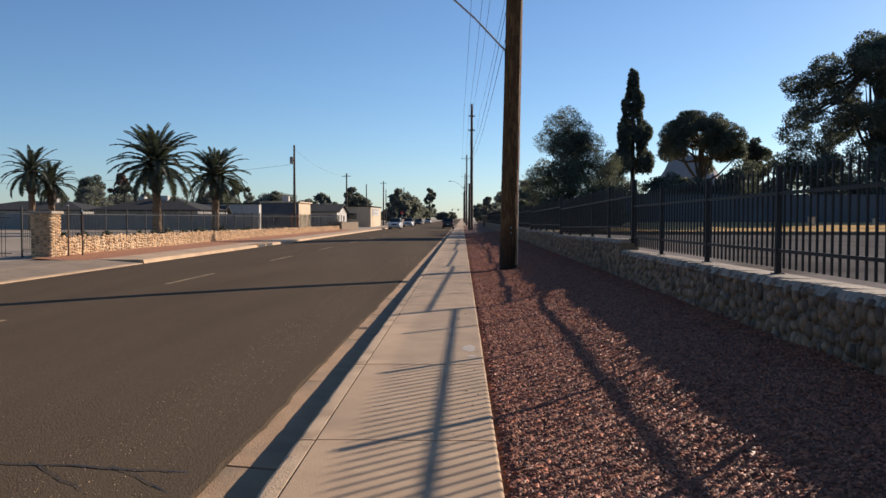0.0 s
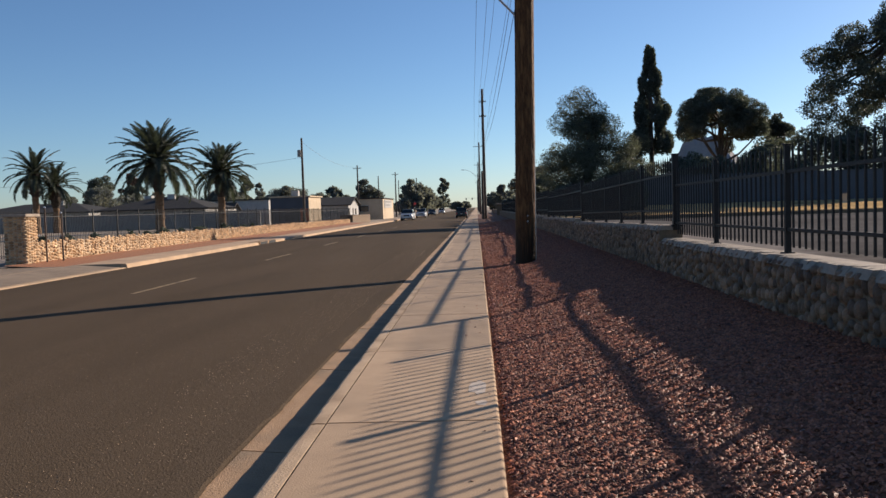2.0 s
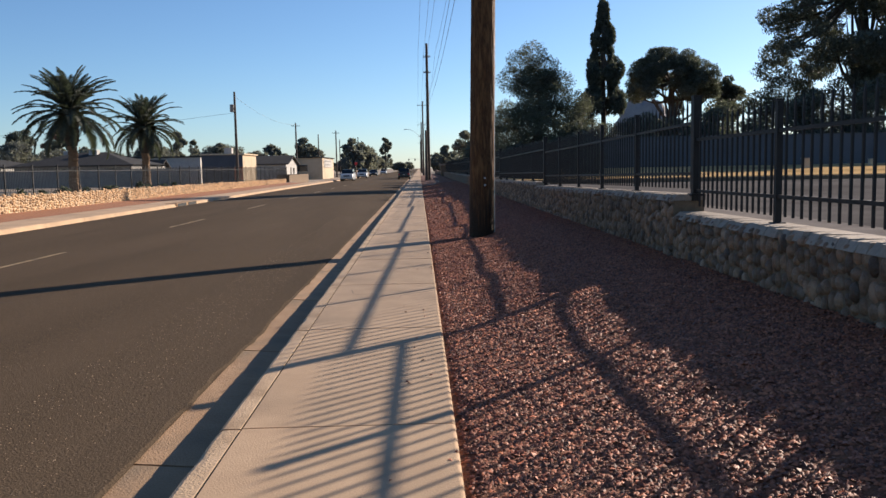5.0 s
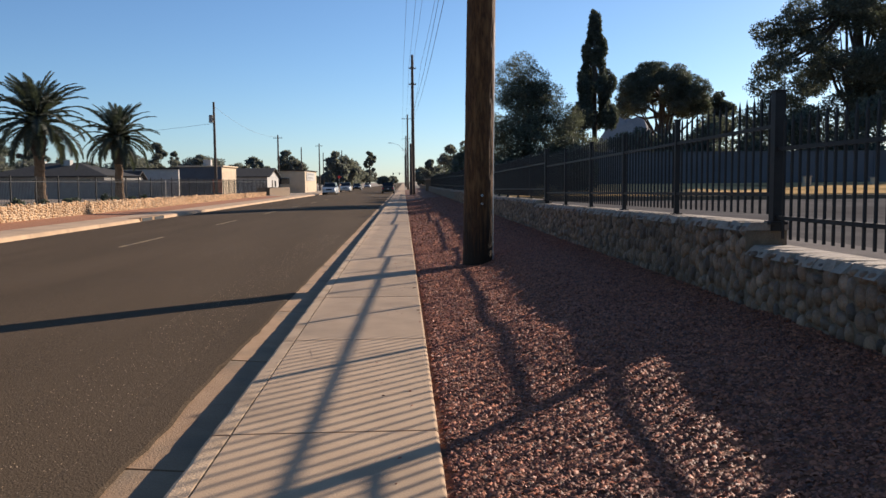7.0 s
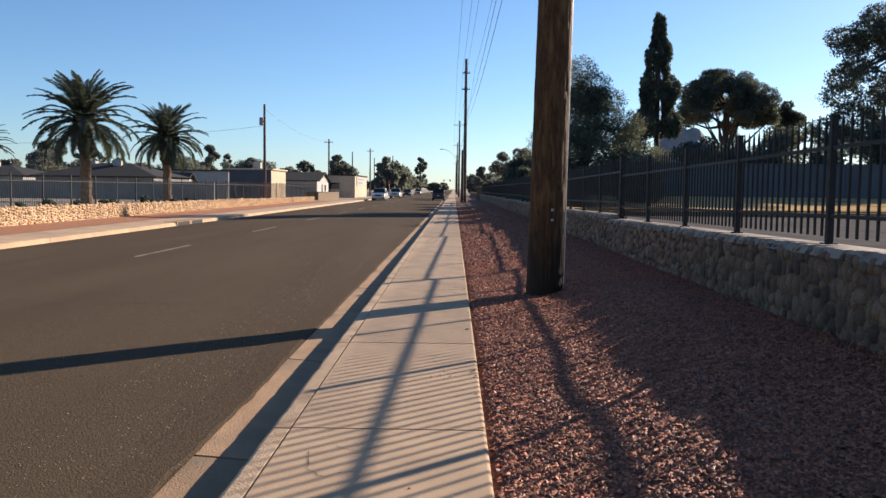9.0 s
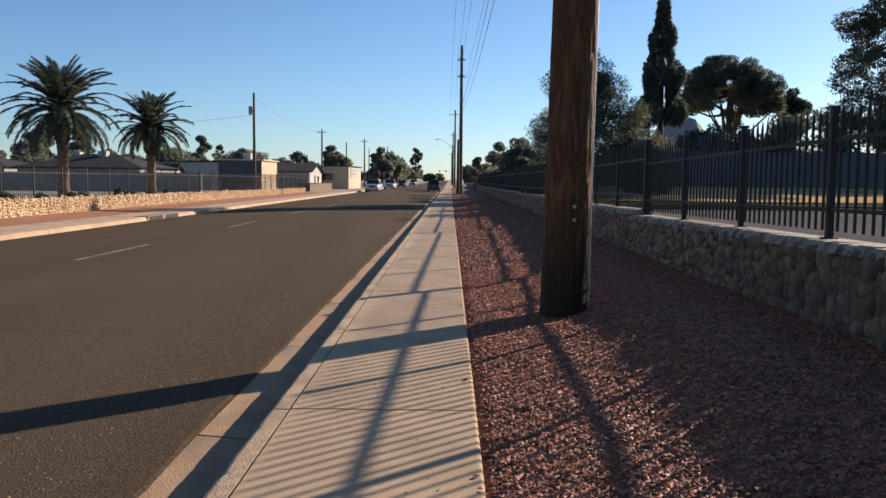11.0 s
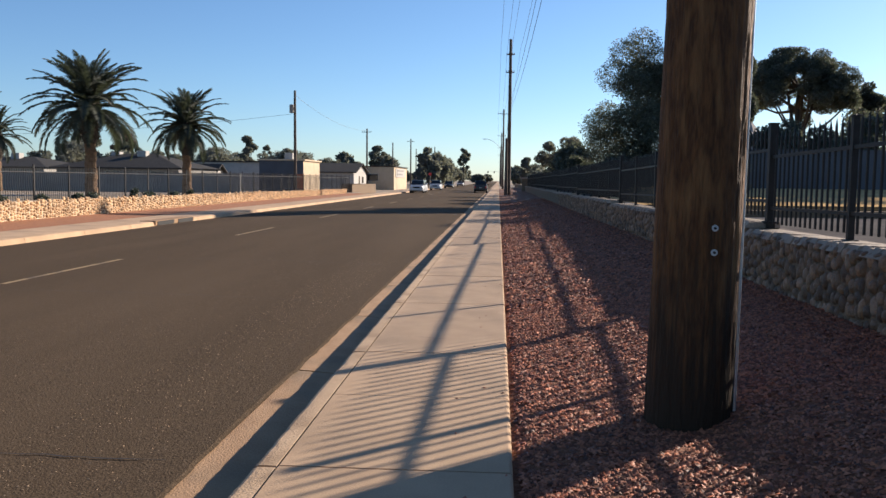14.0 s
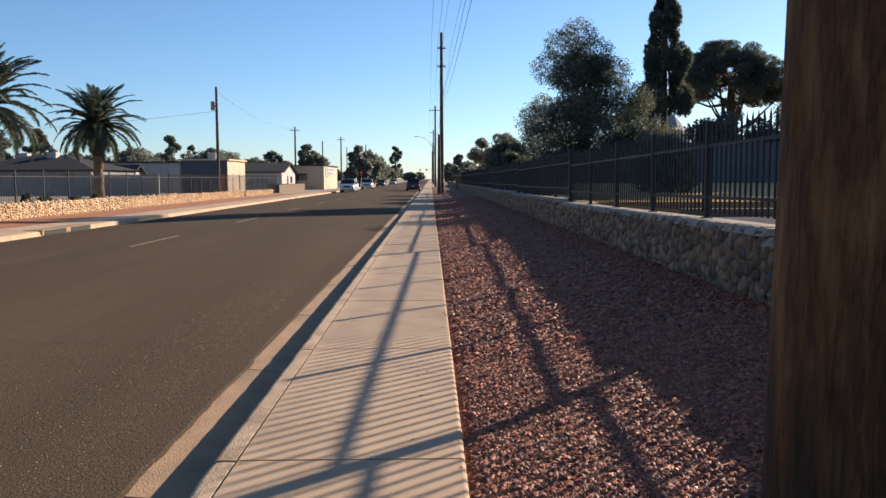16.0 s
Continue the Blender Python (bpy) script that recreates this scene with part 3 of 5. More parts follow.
sheet("lawn", [4.72 + 1.6 * i for i in range(54)], [43.5 + 1.5 * j for j in range(40)] + [110, 160], lambda x, y: lawn_z(x, y), M["drygrass"], "dry straw-yellow winter lawn", "lawn")
sheet("soil_bed", [4.72, 20, 50, 90], [35.4, 39, 43.6], lambda x, y: 0.825, M["darkband"], "dark strip of ground between lane and lawn", "soil")
bw = boxed(13, 90, 68, 68.25, 0.75, 3.47)
box(bw, 12.97, 90, 67.95, 68.3, 3.47, 3.54)
for k in range(19):
    box(bw, 15 + 4.0 * k, 15.4 + 4.0 * k, 67.93, 68.02, 0.8, 3.472)
tagged(link("wall_far", bw, M["bluewall"]), "long plain blue-grey boundary wall across the lawn", "wall", kind="structure")
edge = boxed(4.72, 90, 35.2, 35.4, 0.7, 0.94, bevel=0.02)
tagged(link("kerb_lawn", edge, M["mortar"]), "dark low kerb between lane and dark strip", "kerb", kind="structure")
retaining = boxed(3.7, 3.9, 115, 200, -0.3, 0.9)
tagged(link("wall_right_far", retaining, M["mortar"]), "low stone wall in the distance", "wall", kind="structure")


# ---- utility poles and wires ----
def arm_lamp(parent, x, y, z):
    bm = bmesh.new()
    pts = [(x, y, z), (x - 0.9, y, z + 0.95), (x - 1.8, y, z + 1.75), (x - 2.7, y, z + 2.1), (x - 3.2, y, z + 2.15)]
    tube(bm, pts, [0.03] * 5, 8)
    part("lamp_arm", bm, M["steel"], parent, "galvanised street lamp arm")
    bm = boxed(x - 3.85, x - 3.15, y - 0.13, y + 0.13, z + 2.08, z + 2.22, bevel=0.05)
    part("lamp_head", bm, M["steel"], parent)
    bm = boxed(x - 0.12 + 0.08, x + 0.14, y - 0.08, y + 0.08, z - 0.45, z + 0.1, bevel=0.01)
    part("arm_bracket", bm, M["iron"], parent)


def timber_shaft(parent, height, r, taper, lean, wood):
    """A shaft with drying grooves and chipped flakes running up the grain."""
    n = 110
    zs = [-0.15 + 0.035 * j for j in range(130)] + [4.4 + (height - 4.4) * j / 30 for j in range(1, 31)]
    verts = []
    for z in zs:
        rr = r * (1 - taper * max(0.0, z) / height)
        for i in range(n):
            a = 2 * math.pi * i / n
            c, q = math.cos(a), math.sin(a)
            d = 0.004 * noise.noise((c * 5, q * 5, z * 0.7)) + 0.004 * noise.noise((c * 22, q * 22, z * 1.6))
            chip = noise.noise((c * 13 + 40, q * 13, z * 2.6))
            d -= 0.0045 * max(0.0, min(1.0, (chip - 0.12) * 7))
            groove = abs(noise.noise((c * 9, q * 9 + 20, z * 0.35)))
            d -= 0.008 * max(0.0, 1 - groove * 22)
            verts.append((lean * z + (rr + d) * c, (rr + d) * q, z))
    faces = [(j * n + i, j * n + (i + 1) % n, (j + 1) * n + (i + 1) % n, (j + 1) * n + i) for j in range(len(zs) - 1) for i in range(n)]
    faces.append(tuple((len(zs) - 1) * n + i for i in range(n)))
    return raw("shaft", verts, faces, wood, parent, smooth=True)


def utility_pole(x, y, base, height, r, wood, arms=(), label="weathered brown wooden utility pole", n=28, lamp=0, lean=0.0, taper=0.36, worn=False):
    p = empty("utility_pole", (x, y, base), label, "utility pole", "poles along the road")
    if worn:
        timber_shaft(p, height, r, taper, lean, wood)
    else:
        bm = bmesh.new()
        k = 24
        pts = [(0.004 * math.sin(i * 1.7) + lean * height * i / k, 0, -0.15 + (height + 0.15) * i / k) for i in range(k + 1)]
        tube(bm, pts, [r * (1 - taper * i / k) * (1.02 if i == 0 else 1) for i in range(k + 1)], n)
        part("shaft", bm, wood, p, smooth=True)
    for z, w in arms:
        part("crossarm", boxed(lean * z - w, lean * z + w, -0.10 - r, 0.02 - r, z - 0.045, z + 0.045, bevel=0.01), wood, p)
        for s in (-0.9, -0.45, 0.45, 0.9):
            bm = bmesh.new()
            tube(bm, [(lean * z + s * w, -0.04 - r, z + 0.06), (lean * z + s * w, -0.04 - r, z + 0.14), (lean * z + s * w, -0.04 - r, z + 0.2)], [0.03, 0.05, 0.03], 8)
            part("insulator", bm, M["graywall"], p)
    if lamp:
        arm_lamp(p, lean * lamp - r * 0.8, 0, lamp)
    return p


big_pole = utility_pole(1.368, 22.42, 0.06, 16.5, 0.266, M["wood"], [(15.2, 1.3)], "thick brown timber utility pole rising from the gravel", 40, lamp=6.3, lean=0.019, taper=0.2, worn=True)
for dz in (1.10, 1.245):
    bm = bmesh.new()
    tube(bm, [(0.062, -0.262, dz - 0.06), (0.062, -0.240, dz - 0.06)], [0.020, 0.021], 14)
    washer = part("washer", bm, M["steel"], big_pole, "pale galvanised washer")
    bm = bmesh.new()
    tube(bm, [(0.062, -0.276, dz - 0.06), (0.062, -0.258, dz - 0.06)], [0.007, 0.009], 6)
    part("bolt", bm, M["iron"], washer, "dark bolt head")
bm = bmesh.new()
tube(bm, [(0.262, -0.085, -0.1), (0.268, -0.083, 0.7), (0.276, -0.08, 1.6), (0.296, -0.075, 3.2), (0.318, -0.07, 5.0)], 0.011, 8)
part("ground_wire", bm, M["steel"], big_pole, "thin galvanised ground wire stapled up the pole")
utility_pole(18.6, 150, 0.5, 8.6, 0.13, M["farwood"], label="thin old timber pole among the far trees", n=10)
POLES = [(1.2, 104, 16.0), (1.0, 182, 15.5), (0.9, 262, 15.5), (0.9, 340, 15), (0.8, 430, 15)]
utility_pole(0.93, 103.6, 0, 5.9, 0.2, M["farwood"], label="short stub of an old timber pole", n=12)
for i, (x, y, h) in enumerate(POLES):
    utility_pole(x, y, 0, h, 0.22, M["farwood"], [(h - 0.9, 1.2)] if i else [(h - 1.6, 0.42), (h - 3.4, 0.42)], n=12, lamp=7.5 if i == 1 else 0)


def cable(name, a, b, sag, r, label):
    bm = bmesh.new()
    a, b = Vector(a), Vector(b)
    pts = [a.lerp(b, i / 20) - Vector((0, 0, sag * 4 * (i / 20) * (1 - i / 20))) for i in range(21)]
    tube(bm, pts, r, 5)
    return tagged(link(name, bm, M["wire"]), label, "cable", "overhead cables")


spans = [(1.68, 22.4, 16.5)] + POLES
back = (1.5, -58, 16.5)
for (x0, y0, h0), (x1, y1, h1) in zip([back] + spans, spans):
    for dx, dz in ((-1.0, -1.0), (-0.35, -1.0), (1.0, -1.0), (0.25, 0.0), (0.25, -5.6), (0.27, -6.6)):
        cable("cable", (x0 + dx, y0, h0 + dz), (x1 + dx, y1, h1 + dz), 1.0, 0.012, "thin black overhead cable between poles")

# ---- far side of the road ----
LX = -11.6
lw = empty("kerb_far_side", (0, 0, 0), "pale concrete kerb across the road", "kerb", kind="structure")
lk0 = part("kerb_stone", profile_strip(bmesh.new(), [(LX + 0.45, -0.3), (LX + 0.45, -0.155), (LX + 0.03, -0.16), (LX, -0.04), (LX - 0.03, -0.02), (LX - 0.17, -0.015), (LX - 0.17, -0.3)], 0.005, 2.99), M["concrete"], lw)
for k in range(70):
    o = lk0.copy()
    scene.collection.objects.link(o)
    o.location = (0, -20 + 3.0 * (k + 1), -0.115 if k < 15 else 0.0)
lk0.location = (0, -20, -0.115)
pave = empty("pavement_far_side", (0, 0, 0), "pale concrete sidewalk across the road", "pavement", kind="structure")
ls0 = part("slab", boxed(LX - 1.75, LX - 0.175, 0.006, 2.994, -0.2, -0.012, bevel=0.005), M["concrete"], pave)
apron0 = part("apron", profile_strip(bmesh.new(), [(LX - 1.75, -0.2), (LX - 1.75, -0.012), (LX - 0.175, -0.118), (LX - 0.175, -0.2)], 0.006, 2.994), M["apron"], pave, "grey driveway apron sloping to the road")
apron0.location.y = -20
for k in range(70):
    o = (apron0 if k < 15 else ls0).copy()
    scene.collection.objects.link(o)
    o.location.y = -20 + 3.0 * (k + 1)
ls0.location.y = 193
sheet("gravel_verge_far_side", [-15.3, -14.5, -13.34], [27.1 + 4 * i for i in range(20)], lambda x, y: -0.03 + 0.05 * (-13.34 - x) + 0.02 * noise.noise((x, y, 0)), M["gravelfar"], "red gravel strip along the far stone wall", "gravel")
sheet("yard_far_side", [-90, -50, -30, -15.4], [-30, 30, 80, 112], lambda x, y: 0.0, M["dirt"], "bare tan yard behind the far wall", "ground")
tagged(link("driveway", boxed(-30, -13.36, 18, 27.2, -0.3, -0.005, bevel=0.01), M["apron"]), "grey concrete driveway beside the gate pillar", "driveway", kind="structure")
drain = empty("storm_drain", (LX, 46.6, -0.02), "dark storm drain inlet in the far kerb", "drain")
part("inlet", boxed(-0.5, 0.06, -1.8, 1.8, -0.12, 0.03, bevel=0.02), M["gutter"], drain)
for ya, yb in ((-1.65, -0.2), (0.2, 1.65)):
    part("opening", boxed(0.055, 0.075, ya, yb, -0.13, 0.015), M["rubber"], drain, "dark inlet opening")

# far stone wall
WX = -15.3


def fwall_top(y):
    return 0.72 - 0.0035 * (y - 30)


fw = empty("wall_far_side", (0, 0, 0), "low tan rubble stone wall in sunlight", "wall", kind="structure")
bm = bmesh.new()
for y0, y1 in ((28.6, 66), (66, 101)):
    v = [bm.verts.new(p) for p in ((WX, y0, -0.3), (WX - 0.4, y0, -0.3), (WX - 0.4, y1, -0.3), (WX, y1, -0.3), (WX, y0, fwall_top(y0)), (WX - 0.4, y0, fwall_top(y0)), (WX - 0.4, y1, fwall_top(y1)), (WX, y1, fwall_top(y1)))]
    for f in ((3, 2, 1, 0), (4, 5, 6, 7), (0, 1, 5, 4), (1, 2, 6, 5), (2, 3, 7, 6), (3, 0, 4, 7)):
        bm.faces.new([v[q] for q in f])
part("wall_core", bm, M["tanwall"], fw, "tan mortar")
tan_meshes, tan_singles = [], []
for me in small_stones:
    me = me.copy()
    me.materials.clear()
    me.materials.append(M["tanstone"])
    tan_meshes.append(me)
pv, pf = [], []
shapes = [(np.array([v.co[:] for v in me.vertices]), [tuple(p.vertices) for p in me.polygons]) for me in small_stones]
rg = random.Random(21)
y = 28.6
while y < 101:
    w = rg.uniform(0.09, 0.22)
    z = -0.05
    while z < fwall_top(y) - 0.02:
        h = rg.uniform(0.07, 0.17)
        which = rg.randrange(8)
        dep, yy = rg.uniform(0.04, 0.09), y + w / 2 + rg.uniform(-.04, .04)
        if len(tan_singles) < 300:
            o = new("stone", tan_meshes[which])
            o.parent = fw
            o.matrix_basis = Matrix.LocRotScale((WX - 0.01, yy, z + h / 2), Euler((0, 0, math.pi)), (dep, w / 2, h / 2))
            tan_singles.append(o)
        else:
            sv, sf = shapes[which]
            q = sv * (-dep, w / 2, h / 2)
            o2 = len(pv)
            pv += (q + (WX - 0.01, yy, z + h / 2)).tolist()
            pf += [tuple(i + o2 for i in f[::-1]) for f in sf]
        z += h * 0.95
    y += w * 0.95
raw("stones", pv, pf, M["tanstone"], fw, smooth=True)["kind"] = "stuff"


def pillar(x, y):
    p = empty("stone_pillar", (x, y, -0.05), "square tan stone gate pillar with a pale cap", "pillar")
    part("core", boxed(-0.36, 0.36, -0.36, 0.36, -0.1, 1.72), M["tanwall"], p)
    rgp = random.Random(3)
    for face in range(4):
        u = -0.37
        while u < 0.33:
            w = rgp.uniform(0.10, 0.2)
            w = min(w, 0.39 - u)
            z = 0.0
            while z < 1.66:
                h = min(rgp.uniform(0.07, 0.15), 1.72 - z)
                o = new("stone", tan_meshes[rgp.randrange(8)])
                o.parent = p
                o.matrix_basis = Euler((0, 0, face * math.pi / 2)).to_matrix().to_4x4() @ Matrix.LocRotScale((0.355, u + w / 2, z + h / 2), Euler((0, 0, math.pi)), (0.07, w / 2, h / 2))
                z += h
            u += w
    part("cap", boxed(-0.47, 0.47, -0.47, 0.47, 1.70, 1.80, bevel=0.03), M["cap"], p, "pale concrete cap")


pillar(-15.46, 28.55)


def far_fence(x, y0, y1, z0, h, axis, pitch=0.14):
    """A run of plain thin pickets along y or x."""
    f = empty("iron_fence", (x, y0, z0), "thin dark iron fence behind the far stone wall", "fence", "fences across the road")
    n = int((y1 - y0) / pitch)
    b = 0.007
    bv = [(p, q, z) for z in (0.08, h) for p, q in ((-b, -b), (b, -b), (b, b), (-b, b))]
    bf = [(0, 1, 5, 4), (1, 2, 6, 5), (2, 3, 7, 6), (3, 0, 4, 7), (4, 5, 6, 7)]
    me = bpy.data.meshes.new("picket")
    me.from_pydata(bv, [], bf)
    me.materials.append(M["iron"])
    vv, ff = [], []
    for k in range(n):
        at = (0, k * pitch, 0) if axis == "y" else (k * pitch, 0, 0)
        if k < 300:
            o = new("picket", me)
            o.parent = f
            o.location = at
        else:
            o2 = len(vv)
            vv += [(p + at[0], q + at[1], z) for p, q, z in bv]
            ff += [tuple(o2 + i for i in q) for q in bf]
    if vv:
        raw("pickets", vv, ff, M["iron"], f)["kind"] = "stuff"
    for z in (0.2, h - 0.2):
        bm = bmesh.new()
        tube(bm, [(0, 0, z), (0, y1 - y0, z)] if axis == "y" else [(0, 0, z), (y1 - y0, 0, z)], 0.018, 4)
        part("rail", bm, M["iron"], f)
    m = int((y1 - y0) / 2.45)
    for k in range(m + 1):
        c = k * 2.45
        part("post", boxed(-0.025, 0.025, c - 0.025, c + 0.025, -0.1, h + 0.08) if axis == "y" else boxed(c - 0.025, c + 0.025, -0.025, 0.025, -0.1, h + 0.08), M["iron"], f)


def marker_post(x, y, h):
    p = empty("marker_post", (x, y, -0.05), "thin rusty steel post standing before the stone wall", "post", "posts before the far wall")
    bm = bmesh.new()
    tube(bm, [(0, 0, -0.1), (0, 0, h)], 0.032, 8)
    part("shaft", bm, M["farwood"], p)
    bm = bmesh.new()
    tube(bm, [(0, 0, h), (0, 0, h + 0.03), (0, 0, h + 0.05)], [0.04, 0.04, 0.015], 8)
    part("cap", bm, M["steel"], p)


for x, y, h in ((-14.95, 29.25, 2.0), (-14.75, 30.0, 1.8)):
    marker_post(x, y, h)

far_fence(-16.6, 29, 110, 0.1, 1.75, "y")
far_fence(-40, 27.9, 51.5, 0.0, 1.7, "x")


# ---- plants ----
def leaf_mesh(name, clumps, count, size, material, parent, seed, aspect=0.55, flat=0.0, droop=0.0):
    """Many small leaves scattered in the shells of the clumps (centre, radii)."""
    rng = np.random.default_rng(seed)
    w = np.array([c[1][0] * c[1][2] for c in clumps])
    pick = rng.choice(len(clumps), count, p=w / w.sum())
    cen = np.array([c[0] for c in clumps])[pick]
    rad = np.array([c[1] for c in clumps])[pick]
    d = rng.normal(size=(count, 3))
    d /= np.linalg.norm(d, axis=1, keepdims=True)
    r = rng.uniform(0.25, 1.0, (count, 1)) ** 0.45 * rng.uniform(0.85, 1.12, (count, 1))
    p = cen + d * r * rad
    a = rng.normal(size=(count, 3)) + d * 0.8
    a[:, 2] -= droop
    a /= np.linalg.norm(a, axis=1, keepdims=True)
    b = np.cross(a, rng.normal(size=(count, 3)))
    b /= np.linalg.norm(b, axis=1, keepdims=True)
    s = size * rng.uniform(0.6, 1.4, (count, 1))
    v = np.stack([p - a * s, p + b * s * aspect, p + a * s, p - b * s * aspect], 1).reshape(-1, 3)
    f = np.arange(count * 4).reshape(-1, 4)
    me = bpy.data.meshes.new(name)
    me.vertices.add(len(v))
    me.vertices.foreach_set("co", v.ravel())
    me.loops.add(f.size)
    me.loops.foreach_set("vertex_index", f.ravel())
    me.polygons.add(len(f))
    me.polygons.foreach_set("loop_start", np.arange(0, f.size, 4))
    me.update()
    me.materials.append(material)
    ob = new(name, me)
    ob.parent = parent
    return ob


def tree(x, y, z, trunk, clumps, count, size, leafmat, label, seed, category="tree", r=0.22, droop=0.0, aspect=0.55, limbs=14, trunks=1):
    """A tapered trunk up the given points, limbs to the clumps, and a crown of small leaves."""
    rg = random.Random(seed)
    t = empty("tree", (x, y, z), label, category)
    bm = bmesh.new()
    n = len(trunk)
    tube(bm, trunk, [r * (1.25 if i == 0 else 1 - 0.55 * i / n) for i in range(n)], 9)
    part("trunk", bm, M["bark"], t, smooth=True)
    top = Vector(trunk[-1])
    for c, rad in rg.sample(clumps, min(limbs, len(clumps))):
        c = Vector(c)
        s = Vector(trunk[rg.randrange(max(1, n // 2), n)])
        mid = s.lerp(c, 0.5) + Vector((rg.uniform(-.3, .3), rg.uniform(-.3, .3), -0.12 * (c - s).length))
        bm = bmesh.new()
        tube(bm, [s, s.lerp(mid, 0.5) + Vector((0, 0, -0.05)), mid, c], [r * 0.5, r * 0.4, r * 0.3, r * 0.12], 6)
        part("limb", bm, M["bark"], t)
    leaf_mesh("crown", clumps, count, size, leafmat, t, seed, droop=droop, aspect=aspect)
    return t


def blob_clumps(seed, n, radius, z0, z1, small, big, power=1.0, top_r=None):
    """Clumps spread through a rough dome between z0 and z1."""
    rg = random.Random(seed)
    out = []
    while len(out) < n:
        a, q, u = rg.uniform(0, 6.283), math.sqrt(rg.uniform(0.05, 1)), rg.uniform(0, 1)
        prof = math.sqrt(max(0.05, 1 - (2 * u - 0.85) ** 2 / 1.35)) if top_r is None else 1 + (top_r - 1) * u ** power
        rr = rg.uniform(small, big)
        rad = max(0.1, radius * prof - rr * 0.7)
        out.append(((rad * q * math.cos(a), rad * q * math.sin(a), z0 + rr * 0.6 + (z1 - z0 - rr * 1.4) * u), (rr, rr, rr * rg.uniform(0.7, 0.95))))
    return out


LAND = 0.80
# feathery broad tree
tree(9.9, 73, LAND, [(0, 0, -0.2), (0.1, 0, 1.2), (-0.1, 0.1, 2.6), (0.2, 0, 4.2), (0.1, 0, 6.0)], blob_clumps(11, 44, 4.3, 0.2, 8.8, 0.8, 1.5) + [((-0.5, 0, 9.5), (1.3, 1.3, 1.3)), ((-1.4, 0, 9.0), (1.3, 1.3, 1.2)), ((0.4, 0, 8.5), (1.5, 1.5, 1.2)), ((-2.0, 0, 7.6), (1.5, 1.5, 1.2)), ((1.6, 0, 7.4), (1.4, 1.4, 1.1)), ((3.0, 0, 5.6), (1.5, 1.5, 1.2)), ((-2.4, 0, 2.6), (1.7, 1.7, 1.4)), ((2.4, 0, 2.4), (1.8, 1.8, 1.5)), ((0.0, -1.0, 2.2), (1.8, 1.8, 1.4)), ((-3.0, 0.5, 4.4), (1.4, 1.4, 1.2)), ((4.2, 0, 3.4), (1.4, 1.4, 1.3))], 92000, 0.085, M["olive"],
     "broad grey-green feathery tree behind the iron fence", 1, r=0.3, droop=0.5, aspect=0.3)
tree(14.6, 76, LAND, [(0, 0, -0.2), (0.1, 0, 1.2), (0.1, 0, 3.2)], blob_clumps(12, 14, 2.6, 0.8, 7.0, 0.8, 1.3), 14000, 0.10, M["olive"], "smaller grey-green tree beside the broad one", 2, r=0.18, aspect=0.3, droop=0.5)
# cypress: a tall uneven column
cy = []
rgc = random.Random(4)
for k in range(120):
    u = rgc.uniform(0, 1) ** 1.15
    rad = 0.46 + 2.25 * (1 - u) ** 1.05 * min(1.0, 0.66 + 2.0 * u) * (0.74 + 0.26 * math.sin(u * 19 + 1))
    a = rgc.uniform(0, 6.283)
    rr = rgc.uniform(0.30, 0.58) * (0.75 + 0.5 * (1 - u))
    cy.append(((max(0, rad - rr * .8) * math.cos(a), max(0, rad - rr * .8) * math.sin(a), 5.7 + 8.75 * u), (rr * 0.8, rr * 0.8, rr * 1.45)))
tree(16.2, 77.5, LAND, [(0, 0, -0.2), (0.05, 0, 3), (0, 0, 6), (0, 0, 10), (0, 0, 13.6)], cy, 46000, 0.12, M["leaf"], "tall dark cypress with a ragged narrow crown", 5, aspect=0.35, r=0.26, limbs=6)
# flat-topped pine
um = []
rgc = random.Random(8)
for k in range(90):
    a, q = rgc.uniform(0, 6.283), math.sqrt(rgc.uniform(0, 1))
    rr = rgc.uniform(0.75, 1.2)
    side = math.cos(a)
    um.append(((5.0 * q * side, 5.0 * q * math.sin(a), 13.6 - 2.9 * q ** 2.6 - (0.8 * q if side > 0.3 else 0.0) + rgc.uniform(-3.2, 0.25)), (rr, rr, rr * 0.72)))
tree(29.6, 102, LAND, [(0, 0, -0.2), (0.2, 0, 2.5), (0.1, 0, 5), (-0.1, 0, 8), (0, 0, 10)], um, 80000, 0.125, M["leaf"], "flat-topped umbrella pine with bare spreading limbs", 9, aspect=0.32, r=0.38, limbs=22)
tree(36.8, 103, LAND, [(0, 0, -0.2), (0, 0, 4), (0, 0, 9)], blob_clumps(14, 20, 2.2, 5.4, 11.3, 0.7, 1.1), 13000, 0.13, M["leaf"], "small dark pine beside the umbrella pine", 10, r=0.2)
# great pine
tree(43.9, 87, LAND, [(0, 0, -0.2), (0.2, 0, 3), (-0.2, 0, 7), (0.3, 0, 12), (0, 0, 18)], [(c, (q[0] * 1.05, q[1] * 1.05, q[2] * 0.85)) for c, q in blob_clumps(15, 84, 10.2, 5.4, 21.2, 1.0, 2.1)] + [((-8.6, 0, 9.6), (2.1, 2.1, 1.4)), ((-7.2, 0.5, 7.4), (2.4, 2.4, 1.7)), ((-8.2, 0, 5.4), (2.2, 2.2, 1.5)), ((-5.4, 0, 5.4), (2.5, 2.5, 1.7))], 100000, 0.135, M["leaf"], "huge dark pine with a clumped open crown", 16, aspect=0.45, r=0.5, limbs=30)
